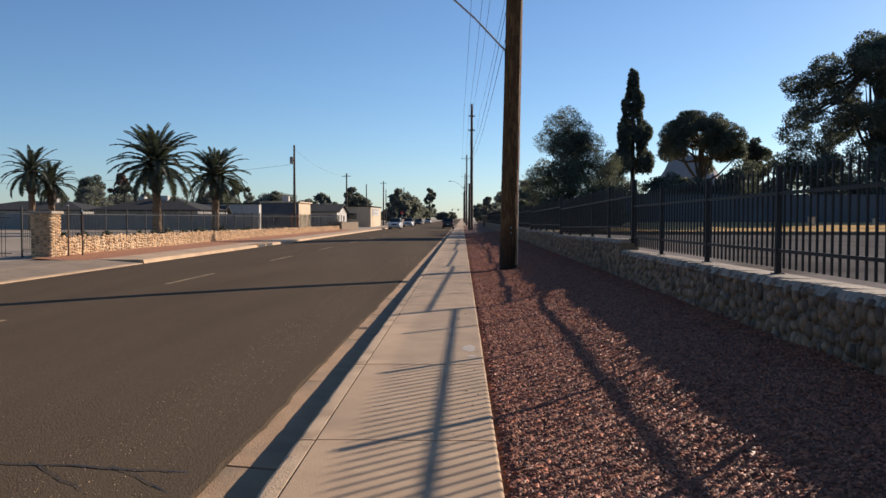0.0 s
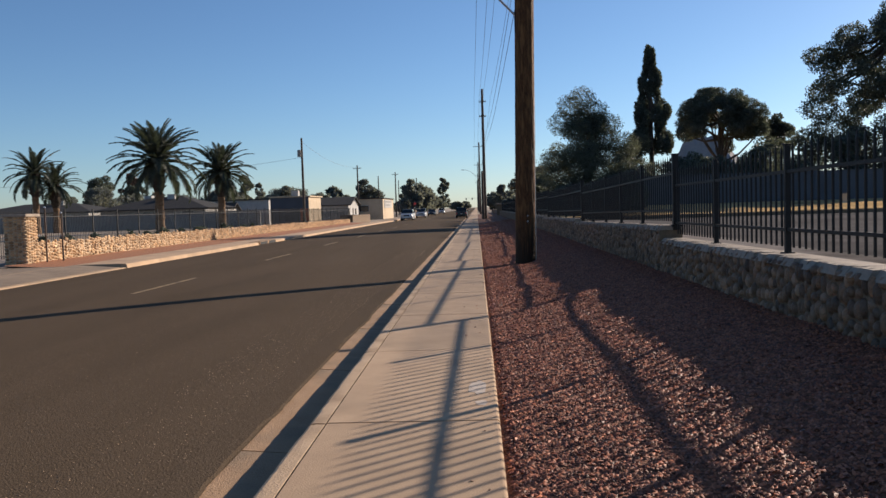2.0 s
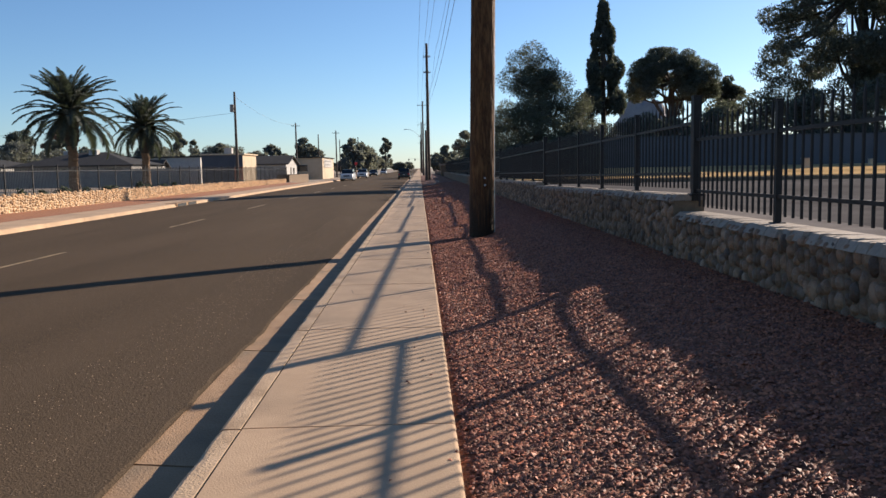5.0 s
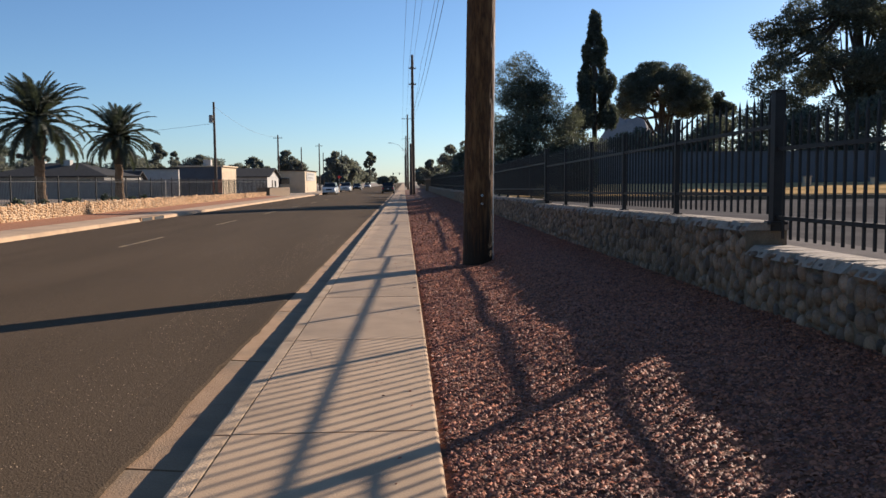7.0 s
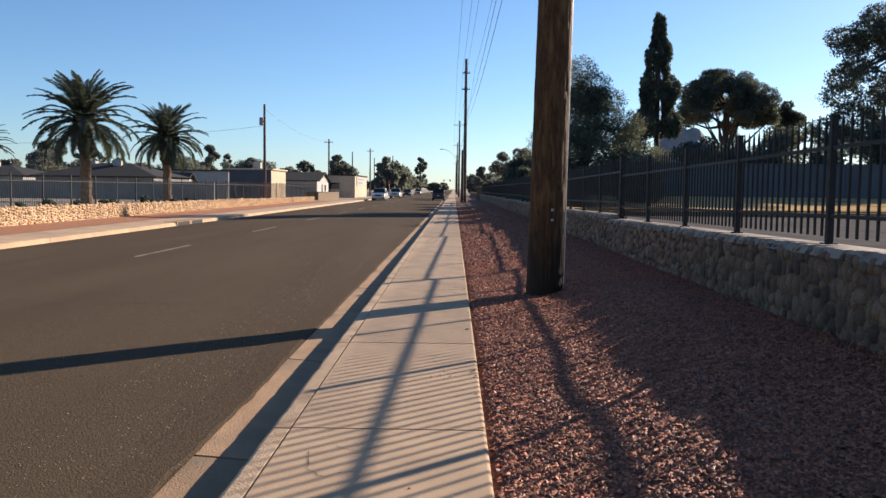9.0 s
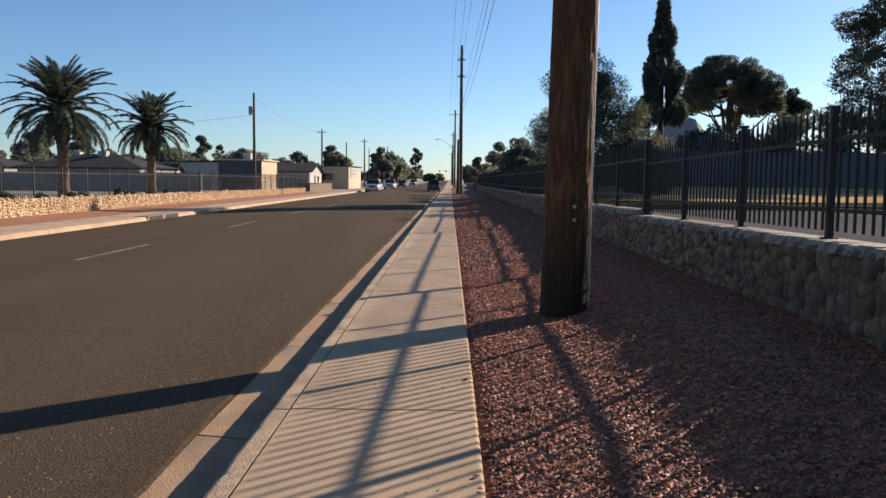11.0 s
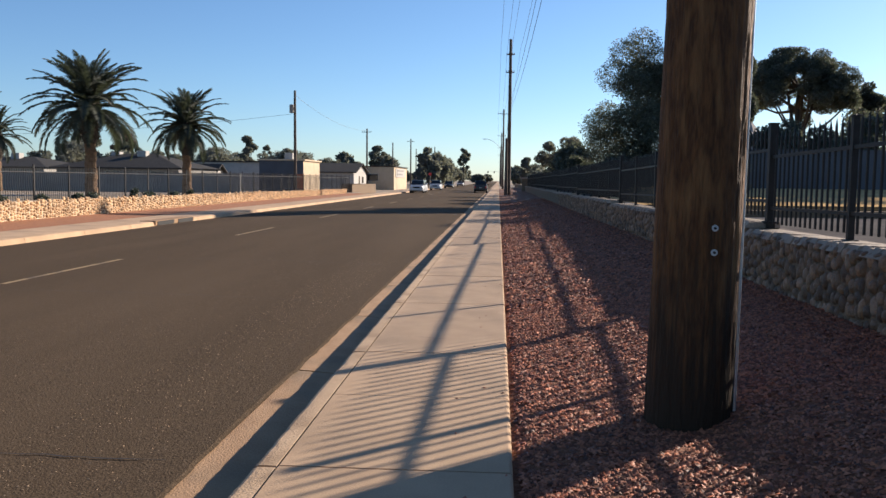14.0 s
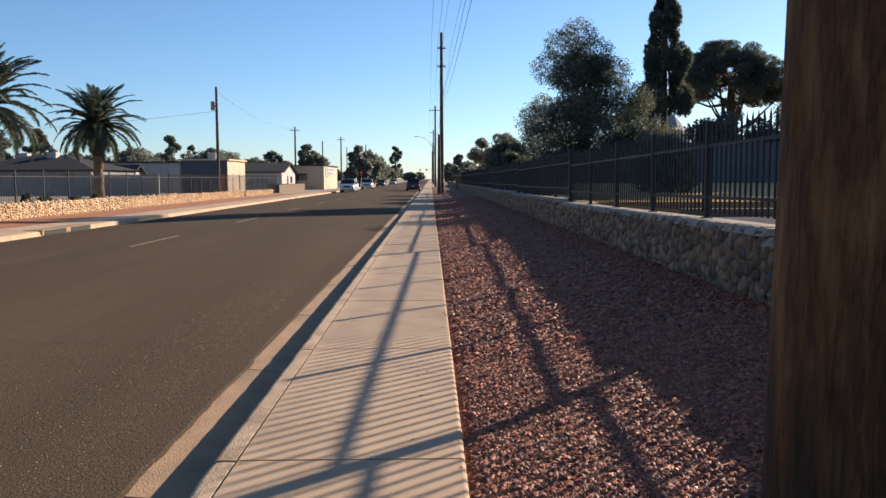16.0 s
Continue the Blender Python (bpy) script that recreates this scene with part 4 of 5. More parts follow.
tree(47, 84, LAND, [(0, 0, -0.2), (0.2, 0, 3), (0, 0, 7), (0, 0, 11)], blob_clumps(17, 40, 7, 3.0, 15, 1.0, 2.0), 26000, 0.14, M["leaf"], "large dark pine behind the boundary wall", 18, r=0.4)
BUSHES = [(9.6, 54, 2.5, 1.9, 21), (12.8, 70.5, 4.6, 2.2, 22), (17.5, 71, 5.2, 2.3, 23), (20.5, 72, 4.6, 2.2, 24), (24.5, 73, 5.4, 2.4, 25), (31, 72, 5.8, 2.6, 26), (35.5, 71, 6.2, 2.8, 27), (6.5, 82, 3.4, 2.4, 28), (7.0, 92, 4.2, 2.6, 29), (7.5, 105, 5, 3.0, 30), (43, 72, 5.5, 3.0, 31), (27.5, 73, 5.2, 2.2, 32), (33.5, 74, 7.4, 2.6, 33), (38.5, 73, 8.2, 3.2, 34), (46, 74, 8.6, 3.6, 35), (52, 75, 9, 4, 36), (41.5, 72.5, 7.4, 2.8, 37), (30.5, 90, 8.0, 3.0, 38), (35, 88, 8.8, 3.2, 39), (40, 86, 8.6, 3.6, 40), (45, 88, 9.2, 4.0, 41), (33, 96, 8.6, 2.8, 47), (38, 98, 10.2, 3.2, 48), (42.5, 96, 11.0, 3.4, 49), (26, 90, 6.0, 2.6, 42), (22.5, 84, 5.4, 2.6, 43), (8.0, 71, 2.6, 2.0, 44), (10.6, 69.5, 2.8, 2.0, 45), (6.0, 77, 2.6, 1.9, 46)]
for x, y, h, r, sd in BUSHES:
    tree(x, y, LAND, [(0, 0, -0.2), (0.05, 0, h * 0.3), (0, 0, h * 0.6)], blob_clumps(sd, 12, r, 0.15, h, r * 0.3, r * 0.48), 4000, 0.13, M["leaf"], "dense dark green shrub near the boundary wall", sd, "shrub", r=0.09, limbs=5)
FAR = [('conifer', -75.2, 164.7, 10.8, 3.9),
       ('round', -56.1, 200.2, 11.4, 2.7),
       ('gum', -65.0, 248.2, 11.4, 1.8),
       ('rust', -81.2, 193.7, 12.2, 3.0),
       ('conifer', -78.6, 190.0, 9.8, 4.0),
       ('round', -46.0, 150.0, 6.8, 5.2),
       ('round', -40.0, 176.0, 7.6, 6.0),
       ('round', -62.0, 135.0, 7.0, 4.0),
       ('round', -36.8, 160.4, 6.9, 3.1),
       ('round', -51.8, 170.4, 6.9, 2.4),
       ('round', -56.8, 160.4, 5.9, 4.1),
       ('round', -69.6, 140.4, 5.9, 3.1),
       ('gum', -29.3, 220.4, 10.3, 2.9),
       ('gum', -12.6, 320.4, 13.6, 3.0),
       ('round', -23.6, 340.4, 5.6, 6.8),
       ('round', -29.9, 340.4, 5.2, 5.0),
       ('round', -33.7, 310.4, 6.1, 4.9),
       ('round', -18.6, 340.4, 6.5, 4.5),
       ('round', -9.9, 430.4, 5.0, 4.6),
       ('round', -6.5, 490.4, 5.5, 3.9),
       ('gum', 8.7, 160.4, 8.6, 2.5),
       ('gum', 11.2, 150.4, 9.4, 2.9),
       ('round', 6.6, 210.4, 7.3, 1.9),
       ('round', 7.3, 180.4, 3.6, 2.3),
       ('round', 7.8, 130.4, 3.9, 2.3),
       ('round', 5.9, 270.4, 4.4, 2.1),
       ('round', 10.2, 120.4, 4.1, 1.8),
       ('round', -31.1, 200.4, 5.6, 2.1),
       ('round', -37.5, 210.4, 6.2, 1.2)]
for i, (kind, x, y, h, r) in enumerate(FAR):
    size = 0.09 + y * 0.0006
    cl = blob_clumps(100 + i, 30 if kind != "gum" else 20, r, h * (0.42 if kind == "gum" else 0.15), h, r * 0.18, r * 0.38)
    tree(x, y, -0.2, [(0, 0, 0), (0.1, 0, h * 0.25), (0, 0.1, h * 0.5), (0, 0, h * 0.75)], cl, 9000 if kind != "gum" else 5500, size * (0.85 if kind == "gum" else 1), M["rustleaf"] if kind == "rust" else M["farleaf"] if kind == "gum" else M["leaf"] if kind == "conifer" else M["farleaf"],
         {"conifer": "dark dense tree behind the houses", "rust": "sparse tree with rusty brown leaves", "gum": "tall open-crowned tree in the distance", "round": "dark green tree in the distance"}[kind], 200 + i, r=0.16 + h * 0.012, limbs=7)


rgb = random.Random(77)
for k in range(62):
    left = k < 44
    y = rgb.uniform(205, 380)
    x = -14.5 - 75 * rgb.uniform(0, 1) ** 1.6 if left else rgb.uniform(5.5, 40)
    h = rgb.uniform(5.5, 9.5) if left else rgb.uniform(5.0, 9.0)
    r = rgb.uniform(2.6, 5.0)
    tree(x, y, -0.2, [(0, 0, 0), (0.1, 0, h * 0.25), (0, 0, h * 0.6)], blob_clumps(300 + k, 12, r, h * 0.1, h, r * 0.28, r * 0.5), 1800, 0.42, M["farleaf"], "green tree in the distant belt, haze in its leaf colour", 400 + k, r=0.2, limbs=3)


rgl = random.Random(78)
for k in range(26):
    y = rgl.uniform(165, 235)
    x = -26 - 75 * (k + rgl.uniform(0.1, 0.9)) / 26
    h = rgl.uniform(5.0, 7.6)
    r = rgl.uniform(2.4, 3.8)
    tree(x, y, -0.2, [(0, 0, 0), (0.1, 0, h * 0.25), (0, 0, h * 0.6)], blob_clumps(500 + k, 12, r, h * 0.1, h, r * 0.28, r * 0.5), 2600, 0.24, M["farleaf"], "green tree behind the low houses, haze in its leaf colour", 530 + k, r=0.16, limbs=4)


def frond_mesh(droop, seed):
    """A feather leaf of unit length: an arching midrib with narrow leaflets in a shallow V."""
    rg = random.Random(seed)
    bm = bmesh.new()
    n = 30
    pts = []
    ang, p = 0.0, Vector((0, 0, 0))
    for i in range(n + 1):
        pts.append(p.copy())
        ang -= droop / n * (0.5 + 1.6 * i / n)
        p = p + Vector((math.cos(ang), 0, math.sin(ang))) / n
    tube(bm, pts, [0.014 * (1 - 0.9 * i / n) + 0.001 for i in range(n + 1)], 4)
    for i in range(4, n + 1):
        u = i / n
        ln = 0.135 * math.sin(math.pi * min(1, u * 0.82 + 0.17)) ** 0.7 + 0.02
        d = (pts[i] - pts[i - 1]).normalized()
        up = Vector((-d.z, 0, d.x))
        for s in (-1, 1):
            for h in (0.0, 0.5):
                out = (Vector((0, s, 0)) * 0.85 + d * rg.uniform(0.45, 0.7) + up * rg.uniform(0.0, 0.35)).normalized()
                b = pts[i] - d * (h / n)
                w = d * 0.0085
                e = b + out * ln * rg.uniform(0.85, 1.1) + Vector((0, 0, -0.03))
                m = b.lerp(e, 0.5) + up * 0.01
                vs = [bm.verts.new(q) for q in (b - w, b + w, m + w * 1.1, e, m - w * 1.1)]
                bm.faces.new(vs)
    me = bpy.data.meshes.new("frond")
    bm.to_mesh(me)
    bm.free()
    me.materials.append(M["palm"])
    return me


FRONDS = [frond_mesh(d, i) for i, d in enumerate((0.5, 0.75, 1.0, 1.25))]


def palm_tree(x, y, trunk_h, length, seed, count=68):
    rg = random.Random(seed)
    t = empty("palm_tree", (x, y, -0.05), "date palm with a thick trunk and arching fronds", "palm tree", "palms across the road")
    bm = bmesh.new()
    n = 26
    tube(bm, [(0.03 * math.sin(i), 0, trunk_h * i / n) for i in range(n + 1)], [(0.35 + 0.10 * (1 - i / n) ** 3 + (0.02 if i % 2 else -0.01)) for i in range(n + 1)], 14)
    part("trunk", bm, M["palmbark"], t)
    bm = bmesh.new()
    tube(bm, [(0, 0, trunk_h - 1.75), (0, 0, trunk_h - 1.3), (0, 0, trunk_h + 0.4), (0, 0, trunk_h + 1.1), (0, 0, trunk_h + 1.5)], [0.38, 0.52, 0.56, 0.46, 0.2], 14)
    for k in range(120):
        a, u = rg.uniform(0, 6.283), rg.uniform(0, 1)
        r = 0.44 + 0.12 * math.sin(u * 3)
        z = trunk_h - 1.5 + 2.6 * u
        p = Vector((r * math.cos(a), r * math.sin(a), z))
        o = Vector((math.cos(a), math.sin(a), 0.9)) * 0.22
        tube(bm, [p, p + o], [0.05, 0.025], 4)
    part("crown_boss", bm, M["bark"], t, "stubs of cut frond bases")
    for k in range(count):
        u = (k + 0.5) / count
        el = 86 - 108 * u ** 0.9 + rg.uniform(-6, 6)
        az = k * 137.5 + rg.uniform(-12, 12)
        o = new("frond", FRONDS[min(3, int(u * 2.6 + rg.uniform(0, 0.8)))])
        o.parent = t
        s = length * rg.uniform(0.88, 1.08) * (0.85 if u < 0.12 else 1.0)
        o.matrix_basis = Matrix.Translation((0, 0, trunk_h + 1.0 - 0.4 * u)) @ Euler((0, 0, radians(az))).to_matrix().to_4x4() @ Euler((0, radians(-el), 0)).to_matrix().to_4x4() @ Matrix.Diagonal((s, s, s, 1))
    return t


palm_tree(-27.2, 71.4, 5.5, 4.35, 1)
palm_tree(-26.8, 87.6, 5.2, 3.9, 2)
palm_tree(-49.8, 93, 6.0, 3.75, 3, 40)
palm_tree(-48.5, 95, 4.7, 3.3, 4, 40)

# low dark plants along the top of the far wall
rgw = random.Random(61)
for k in range(13):
    y = 31 + 2.45 * k + rgw.uniform(-0.6, 0.6)
    h = rgw.uniform(0.2, 0.4)
    tree(-16.15 + rgw.uniform(-0.2, 0.2), y, 0.0, [(0, 0, -0.06), (0.02, 0, 0.35), (0, 0, 0.55)], blob_clumps(700 + k, 6, rgw.uniform(0.25, 0.45), 0.5, 0.65 + h, 0.12, 0.2), 260, 0.06, M["leaf"], "low dark shrub behind the tan stone wall", 720 + k, "shrub", r=0.03, limbs=3)

# mountain far behind the grounds
vv, ff = [], []
for j in range(13):
    for i in range(41):
        u, v = i / 40, j / 12
        hgt = max(0, 250 * math.exp(-((u - 0.447) / 0.16) ** 2) + 120 * math.exp(-((u - 0.7) / 0.12) ** 2)) * math.sin(math.pi * v) * (0.8 + 0.4 * noise.noise((u * 9, v * 5, 2)))
        vv.append((388 + 800 * u, 2500 + 500 * v, -1 + hgt))
ff = [(j * 41 + i, j * 41 + i + 1, (j + 1) * 41 + i + 1, (j + 1) * 41 + i) for j in range(12) for i in range(40)]
tagged(raw("mountain", vv, ff, M["rock"]), "bare grey-brown rocky peak in the distance", "mountain", kind="structure")


# ---- buildings across the road ----
def window(parent, x0, x1, y, z0, z1, axis="x"):
    fr = boxed(x0 - 0.06, x1 + 0.06, y - 0.05, y + 0.02, z0 - 0.06, z1 + 0.06) if axis == "x" else boxed(y - 0.02, y + 0.05, x0 - 0.06, x1 + 0.06, z0 - 0.06, z1 + 0.06)
    w = part("window", fr, M["whitewall"], parent, "white framed window")
    pn = boxed(x0, x1, y - 0.06, y - 0.052, z0, z1) if axis == "x" else boxed(y + 0.052, y + 0.06, x0, x1, z0, z1)
    part("pane", pn, M["glass"], w)


def flat_building(name, x0, x1, y0, y1, h, wall, label, roof=None):
    b = empty(name, (0, 0, 0), label, "building")
    part("wall", boxed(x0, x1, y0, y1, -0.3, h), wall, b)
    part("roof", boxed(x0 - 0.25, x1 + 0.25, y0 - 0.25, y1 + 0.25, h, h + 0.18, bevel=0.03), roof or wall, b)
    return b


def gable_house(x0, x1, y0, y1, eave, ridge, along, wall, roof, label, hip=0.0):
    b = empty("house", (0, 0, 0), label, "house")
    bm = boxed(x0, x1, y0, y1, -0.3, eave)
    part("wall", bm, wall, b)
    o = 0.5
    bm = bmesh.new()
    if along == "x":
        ym = (y0 + y1) / 2
        prof = [(y0 - o, eave - 0.15), (ym, ridge), (y1 + o, eave - 0.15)]
        P = [[(x, q, z + dz) for q, z in prof for dz in (0, 0.16)] for x in (x0 - o, x1 + o)]
        gab = [[(x, y0, eave), (x, y1, eave), (x, ym, ridge - 0.05)] for x in (x0 + 0.02, x1 - 0.02)]
    else:
        xm = (x0 + x1) / 2
        prof = [(x0 - o, eave - 0.15), (xm, ridge), (x1 + o, eave - 0.15)]
        P = [[(q, y, z + dz) for q, z in prof for dz in (0, 0.16)] for y in (y0 - o, y1 + o)]
        gab = [[(x0, y, eave), (x1, y, eave), (xm, y, ridge - 0.05)] for y in (y0 + 0.02, y1 - 0.02)]
    for row, way in zip(P, (1, -1)):
        for i in (2, 3):
            q = list(row[i])
            q[0 if along == "x" else 1] += way * hip
            row[i] = tuple(q)
    a, c = [[bm.verts.new(p) for p in row] for row in P]
    for i, j in ((0, 2), (2, 4)):
        bm.faces.new((a[i], a[j], c[j], c[i]))
        bm.faces.new((a[i + 1], a[j + 1], c[j + 1], c[i + 1]))
        bm.faces.new((a[i], a[i + 1], a[j + 1], a[j]))
        bm.faces.new((c[i], c[i + 1], c[j + 1], c[j]))
    for i in (0, 4):
        bm.faces.new((a[i], a[i + 1], c[i + 1], c[i]))
    if hip:
        for q in (a, c):
            bm.faces.new((q[1], q[3], q[5]))
    bmesh.ops.recalc_face_normals(bm, faces=bm.faces)
    part("roof", bm, roof, b, "low pitched shingle roof")
    for g in gab if not hip else []:
        bm = bmesh.new()
        f = bm.faces.new([bm.verts.new(p) for p in g])
        e = bmesh.ops.extrude_face_region(bm, geom=[f])
        dv = Vector((0.04, 0, 0)) if along == "x" else Vector((0, 0.04, 0))
        for q in e["geom"]:
            if isinstance(q, bmesh.types.BMVert):
                q.co += dv
        bmesh.ops.recalc_face_normals(bm, faces=bm.faces)
        part("gable", bm, wall, b)
    return b


gw = boxed(-110, -26, 100, 100.2, -0.3, 1.95)
tagged(link("wall_block", gw, M["graywall"]), "long grey block wall behind the yard", "wall", kind="structure")
h1 = gable_house(-47.5, -34, 104, 116, 2.5, 4.0, "x", M["graywall"], M["roof"], "grey single-storey house with a dark hipped shingle roof", 5.5)
window(h1, -42, -40.5, 104, 1.0, 2.1)
window(h1, -37, -35.5, 104, 1.0, 2.1)
h2 = gable_house(-66, -50, 106, 118, 2.5, 3.6, "x", M["whitewall"], M["roof"], "long low house with a grey hipped shingle roof", 5.0)
window(h2, -62, -60, 106, 1.0, 2.1)
h2b = gable_house(-92, -70, 104, 116, 2.4, 3.4, "x", M["graywall"], M["roof"], "low grey house with a shingle roof")
window(h2b, -80, -78, 104, 1.0, 2.0)
h6 = gable_house(-38.9, -34.9, 117.2, 121.6, 1.9, 3.1, "x", M["whitewall"], M["roof"], "small white house with a dark roof behind a block wall")
window(h6, -37.6, -36.6, 117.2, 0.9, 1.7)
h7 = flat_building("building", -71, -57, 148.6, 158, 3.0, M["whitewall"], "low white flat-roofed house behind the trees", M["roof"])
window(h7, -66, -64, 148.6, 1.2, 2.2)
h3 = flat_building("building", -42.5, -31.5, 126, 136, 3.6, M["whitewall"], "low white flat-roofed building", M["roof"])
window(h3, -40, -38, 126, 1.2, 2.3)
fb = flat_building("building", -28.7, -23.3, 116.0, 125.0, 3.65, M["tanwall"], "flat-roofed block building with a dark front and an orange base")
# dark sheet added over the front: the shade of this side put into colour
part("front_panel", boxed(-28.7, -23.3, 115.94, 115.998, -0.25, 3.65), M["bluewall"], fb, "dark sheet for the shaded front")
part("base_panel", boxed(-24.5, -23.31, 115.88, 115.938, 0.3, 2.05), M["orange"], fb, "orange painted base panel")
h4 = gable_house(-30, -22, 143.5, 155.5, 2.6, 3.9, "x", M["whitewall"], M["roof"], "white house with a gable end facing the road")
part("door", boxed(-22.02, -21.95, 148, 149, -0.1, 2.0), M["bark"], h4, "dark front door")
window(h4, 151, 152.4, -22.0, 0.9, 1.9, "y")
h5 = flat_building("shop_building", -34, -18, 161, 181, 3.7, M["tanwall"], "long tan flat-roofed shop building", M["roof"])
for k in range(3):
    window(h5, -31 + 4.2 * k, -29.2 + 4.2 * k, 161, 1.3, 2.4)
part("sign_board", boxed(-18.0, -17.9, 163, 177, 1.9, 3.5, bevel=0.02), M["whitewall"], h5, "pale sign board on the wall")
for k, zz in enumerate((3.1, 2.45)):
    part("sign_lettering", boxed(-17.9, -17.88, 165, 175 - 2 * k, zz - 0.15, zz + 0.15), M["graywall"], h5)
for x0, x1, y0, y1, h in ((-21, -17.5, 128, 128.3, 0.9), (-16.6, -16.3, 110, 128, 0.9), (-13.8, -13.5, 185, 260, 1.2)):
    tagged(link("wall_low", boxed(x0, x1, y0, y1, -0.3, h), M["mortar"]), "low grey block wall by the far sidewalk", "wall", kind="structure")
for x, y, z in ((-40, 109, 3.6), (-56, 111, 3.3), (-43.5, 110, 3.5), (-66.3, 149.6, 3.18), (-62.6, 149.6, 3.18), (-26, 120, 3.83)):
    c = empty("roof_cooler", (x, y, z), "white box cooler unit standing on a roof", "air cooler")
    part("casing", boxed(-0.5, 0.5, -0.5, 0.5, 0, 0.85, bevel=0.04), M["whitewall"], c)
    part("duct", boxed(-0.25, 0.25, -0.25, 0.25, -0.5, 0.02), M["steel"], c)
carport = empty("carport", (-40.2, 120.6, 0.1), "white carport roof on thin posts beside a house", "carport")
part("roof", boxed(-1.2, 1.2, -0.6, 0.8, 1.95, 2.2, bevel=0.02), M["carwhite"], carport)
for x in (-1.1, 1.1):
    for y in (-0.5, 0.7):
        part("post", boxed(x - 0.05, x + 0.05, y - 0.05, y + 0.05, -0.45, 1.96), M["whitewall"], carport)
for i, (x, y, h) in enumerate(((-22.2, 107.5, 11.2), (-22.6, 160, 10.3), (-24.5, 210, 10.2), (-18.8, 196, 10.4), (-25, 270, 11), (-21, 290, 11), (-17, 240, 10.5))):
    utility_pole(x, y, -0.1, h, 0.19, M["farwood"], [(h - 0.6, 0.8)] if i in (1, 3) else [], "slim dark wooden utility pole across the road", n=10)
tr = empty("transformer", (-22.5, 107.25, 9.1), "grey can transformer hung on a pole", "transformer")
bm = bmesh.new()
tube(bm, [(0, 0, -0.45), (0, 0, -0.4), (0, 0, 0.4), (0, 0, 0.46)], [0.2, 0.25, 0.25, 0.18], 12)
part("tank", bm, M["graywall"], tr)
part("bracket", boxed(0.1, 0.3, -0.05, 0.1, -0.1, 0.1), M["iron"], tr)
cable("cable", (-22.2, 107.5, 8.6), (-75, 100, 6.0), 1.2, 0.014, "thin black overhead cable to the houses")
cable("cable", (-22.2, 107.5, 10.6), (-22.6, 160, 9.9), 1.0, 0.014, "thin black overhead cable between poles")


# ---- vehicles ----
def car(x, y, turn, kind, paint, label, name):
    c = empty(name, (x, y, -0.14), label, "car", "parked vehicles")
    c.rotation_euler.z = radians(turn)
    L, W, hb, ht = {"sedan": (4.5, 1.78, 0.92, 1.43), "suv": (4.6, 1.78, 1.02, 1.62)}[kind]
    w = W / 2

    def hull(rows):
        bm = bmesh.new()
        rings = []
        for yy, zb, zt, ww in rows:
            rings.append([bm.verts.new(p) for p in ((-ww, yy, zb), (-ww * 1.0, yy, (zb + zt) / 2), (-ww * 0.93, yy, zt), (ww * 0.93, yy, zt), (ww, yy, (zb + zt) / 2), (ww, yy, zb))])
        for a, b in zip(rings, rings[1:]):
            for i in range(6):
                bm.faces.new((a[i], a[(i + 1) % 6], b[(i + 1) % 6], b[i]))
        bm.faces.new(rings[0][::-1])
        bm.faces.new(rings[-1])
        bmesh.ops.recalc_face_normals(bm, faces=bm.faces)
        bmesh.ops.bevel(bm, geom=list(bm.edges), offset=0.035, segments=2, affect="EDGES")
        return bm
    h = L / 2
    part("body", hull([(-h, 0.42, hb - 0.22, w * 0.9), (-h + 0.3, 0.24, hb - 0.1, w), (-h + 1.3, 0.22, hb, w), (h - 1.0, 0.22, hb, w), (h - 0.2, 0.26, hb - 0.03, w), (h, 0.42, hb - 0.12, w * 0.92)]), paint, c, smooth=False)
    y0, y1 = (-h + 1.35, h - 0.35) if kind == "suv" else (-h + 1.35, h - 0.9)
    part("cabin", hull([(y0, hb - 0.06, hb + 0.02, w * 0.93), (y0 + 0.65, hb - 0.06, ht - 0.05, w * 0.84), ((y0 + y1) / 2, hb - 0.06, ht, w * 0.85), (y1 - (0.35 if kind != "sedan" else 0.7), hb - 0.06, ht - 0.05, w * 0.83), (y1, hb - 0.06, hb + 0.05, w * 0.9)]), M["glass"], c, "dark glazed cabin")
    part("roof", boxed(-w * 0.76, w * 0.76, y0 + 0.75, y1 - 0.5, ht - 0.035, ht + 0.015, bevel=0.015), paint, c)
    part("windscreen_frame", boxed(-w * 0.86, w * 0.86, y0 - 0.02, y0 + 0.03, hb - 0.02, hb + 0.03), paint, c)
    for sx in (-1, 1):
        part("headlight", boxed(sx * w * 0.66 - 0.17, sx * w * 0.66 + 0.17, -h - 0.03, -h + 0.1, hb - 0.36, hb - 0.2, bevel=0.03), M["lampclear"], c)
        part("tail_light", boxed(sx * w * 0.8 - 0.1, sx * w * 0.8 + 0.1, h - 0.1, h + 0.02, hb - 0.4, hb - 0.1, bevel=0.03), M["lampred"], c)
        part("wing_mirror", boxed(sx * (w + 0.08) - 0.09, sx * (w + 0.08) + 0.09, y0 + 0.3, y0 + 0.4, hb - 0.02, hb + 0.14, bevel=0.03), paint, c)
        for yy in (-h + 0.9, h - 0.95):
            bm = bmesh.new()
            tube(bm, [(sx * (w - 0.2), yy, 0.33), (sx * (w - 0.17), yy, 0.33), (sx * (w - 0.02), yy, 0.33), (sx * (w + 0.01), yy, 0.33)], [0.29, 0.33, 0.33, 0.29], 18)
            wh = part("wheel", bm, M["rubber"], c)
            bm = bmesh.new()
            tube(bm, [(sx * (w - 0.05), yy, 0.33), (sx * (w + 0.02), yy, 0.33)], [0.2, 0.19], 12)
            part("rim", bm, M["steel"], wh)
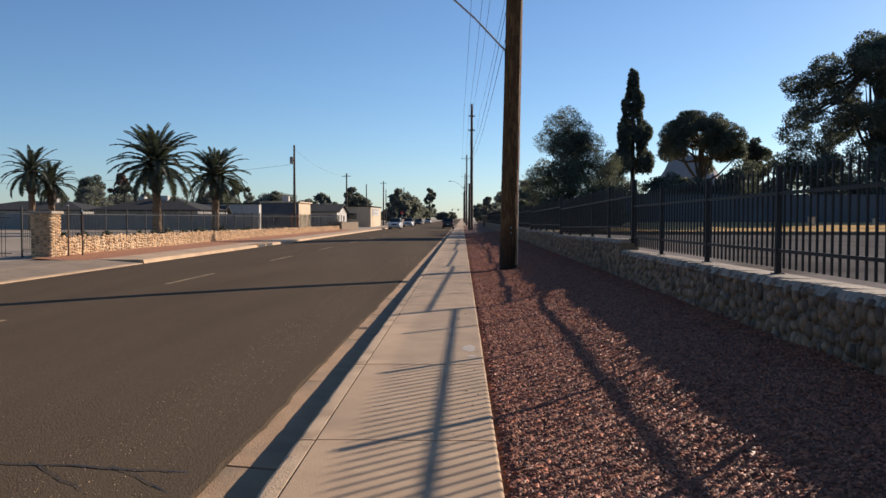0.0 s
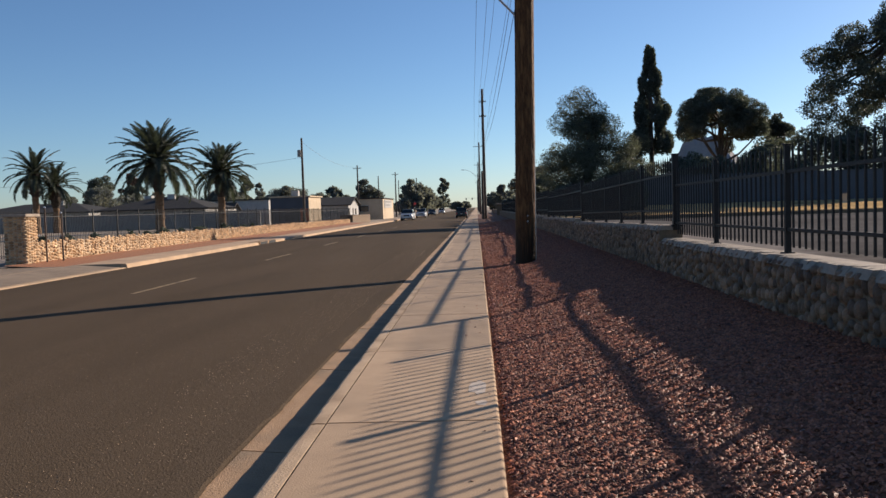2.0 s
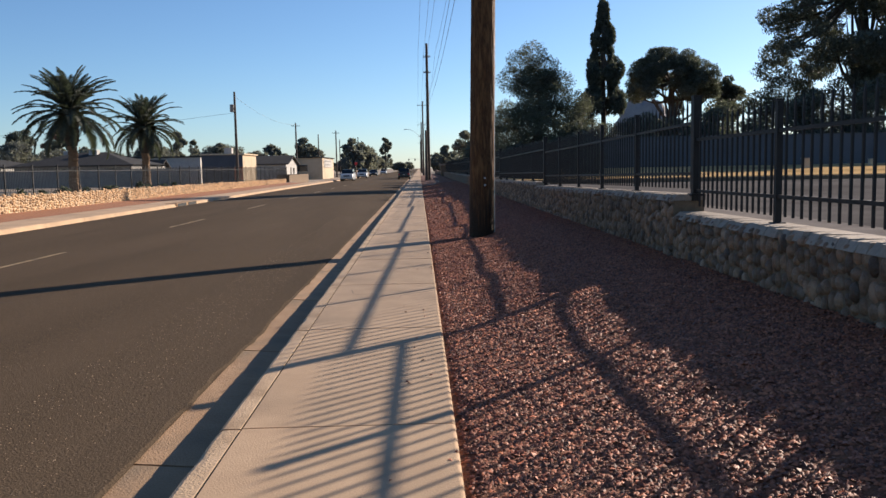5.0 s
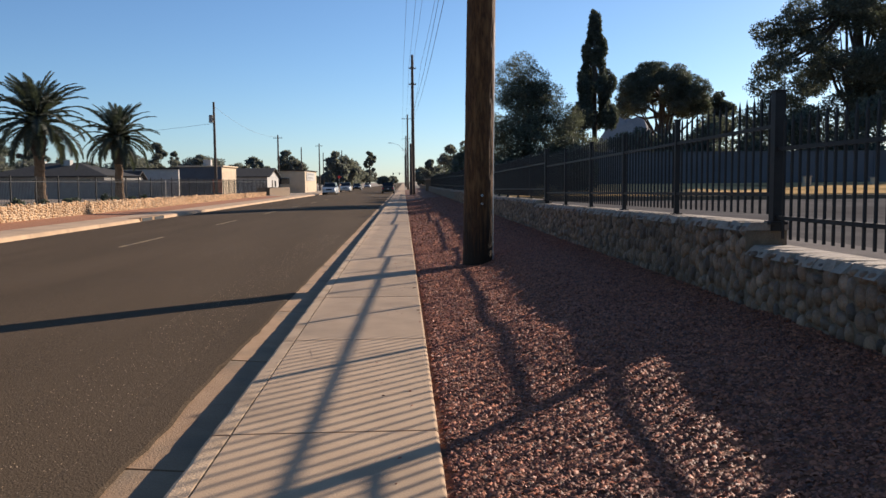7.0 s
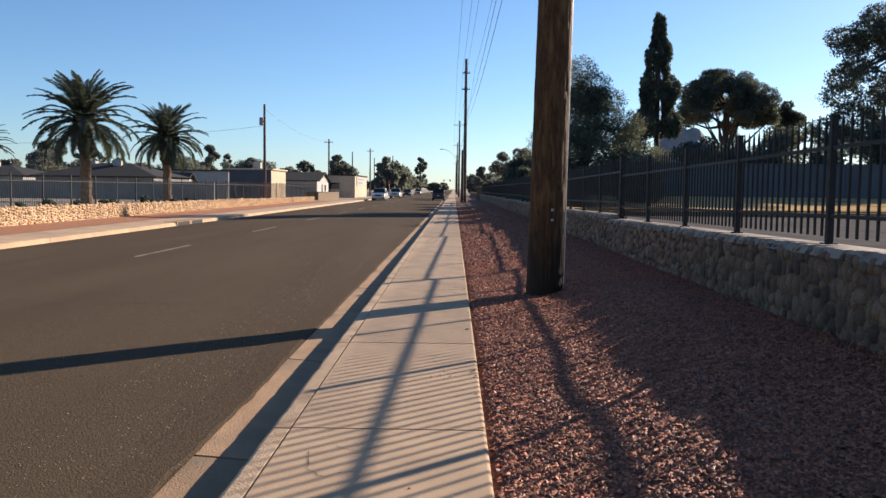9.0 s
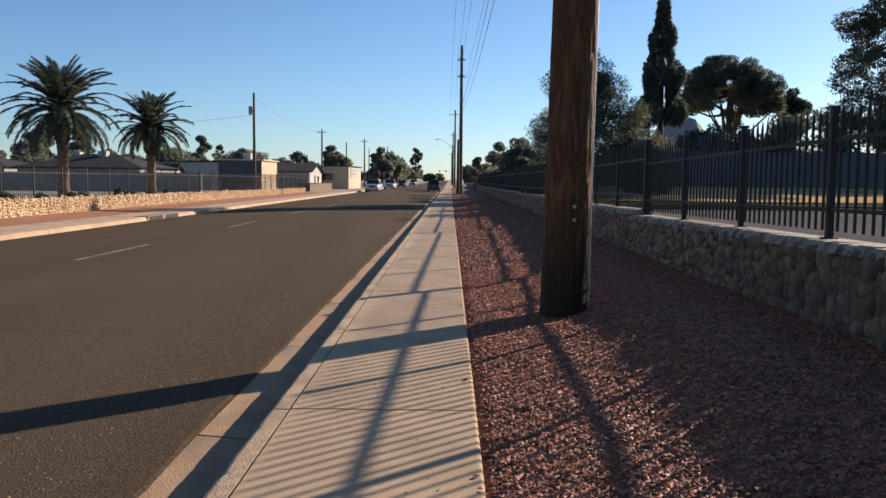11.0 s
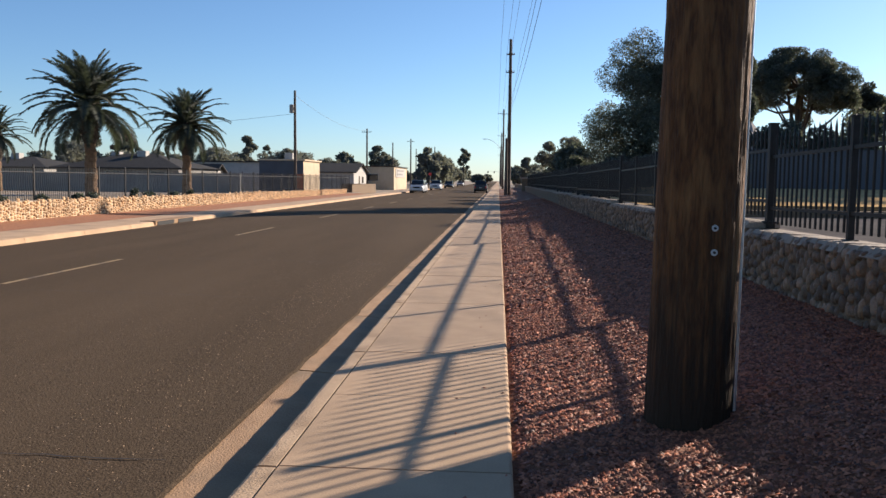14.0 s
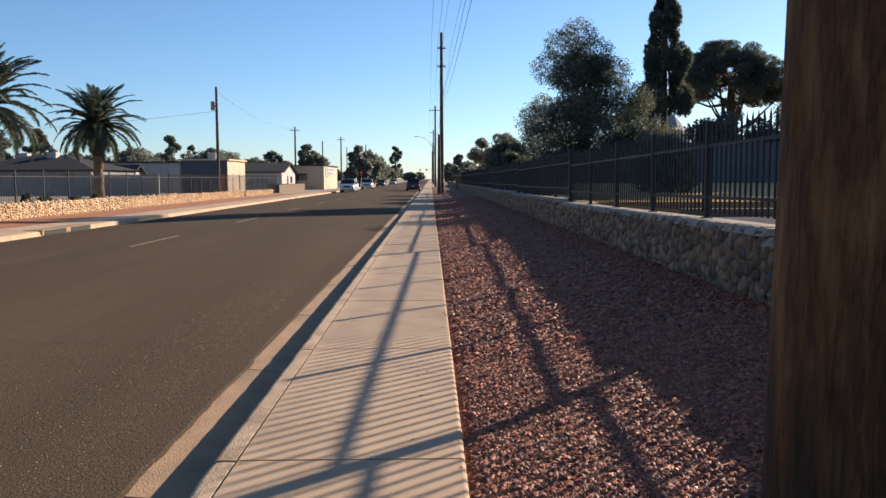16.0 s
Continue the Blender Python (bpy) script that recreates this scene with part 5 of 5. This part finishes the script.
    part("bumper", boxed(-w * 0.9, w * 0.9, -h - 0.06, -h + 0.1, 0.34, 0.52, bevel=0.03), paint, c)
    part("grille", boxed(-w * 0.45, w * 0.45, -h - 0.02, -h + 0.1, hb - 0.4, hb - 0.22, bevel=0.01), M["rubber"], c)
    part("number_plate", boxed(-0.15, 0.15, h - 0.02, h + 0.03, 0.62, 0.76), M["whitewall"], c)
    return c


car(-9.9, 121, 0, "suv", M["carsilver"], "silver car parked at the far kerb", "car")
car(-10.6, 131, 0, "suv", M["carwhite"], "white van parked behind a silver car", "van")
car(-9.9, 151, 0, "suv", M["carsilver"], "silver car parked at the far kerb", "car")
car(-10.0, 188, 0, "sedan", M["cardark"], "dark car parked at the far kerb", "car")
car(-10.0, 240, 0, "sedan", M["carsilver"], "silver sedan parked far down the road", "car")
car(-2.2, 129, 180, "suv", M["cardark"], "dark blue car standing in the near lane", "car")

# ---- small things ----
pier = empty("stone_pier", (3.5, 117, 0), "grey stone end pier with a pale cap", "pillar")
part("shaft", boxed(-0.55, 0.55, -0.6, 0.6, -0.3, 1.75, bevel=0.03), M["mortar"], pier)
part("cap", boxed(-0.75, 0.75, -0.8, 0.8, 1.75, 1.92, bevel=0.03), M["cap"], pier, "pale concrete cap")
ss = empty("stop_sign", (-12.6, 172, -0.02), "red octagonal stop sign on a steel post", "road sign")
bm = bmesh.new()
tube(bm, [(0, 0, 0), (0, 0, 2.9)], 0.03, 8)
part("post", bm, M["steel"], ss)
bm = bmesh.new()
tube(bm, [(0, -0.05, 2.6), (0, -0.03, 2.6)], 0.32, 8)
part("plate", bm, M["signred"], ss)
for x, y, h, w in ((25, 58, 0.8, 0.22), (31, 61, 0.7, 0.2)):
    b = empty("service_pillar", (x, y, LAND), "small pale concrete service pillar on the lawn", "utility box")
    part("block", boxed(-w, w, -w * 0.7, w * 0.7, -0.1, h, bevel=0.04), M["tanwall"], b)
    part("lid", boxed(-w - 0.04, w + 0.04, -w * 0.7 - 0.04, w * 0.7 + 0.04, h, h + 0.06, bevel=0.02), M["cap"], b)
ts = empty("traffic_signal", (3.0, 620, 0), "traffic signals on a mast arm over a distant crossing", "traffic light")
bm = bmesh.new()
tube(bm, [(0, 0, -0.2), (0, 0, 8.4)], [0.16, 0.12], 8)
part("mast", bm, M["steel"], ts)
bm = bmesh.new()
tube(bm, [(0, 0, 7.6), (-6, 0, 8.2), (-11, 0, 8.3)], [0.1, 0.08, 0.05], 6)
part("mast_arm", bm, M["steel"], ts)
for x in (-6.0, -10.5):
    part("signal_head", boxed(x - 0.4, x + 0.4, -0.3, 0.3, 6.9, 8.35, bevel=0.05), M["iron"], ts)
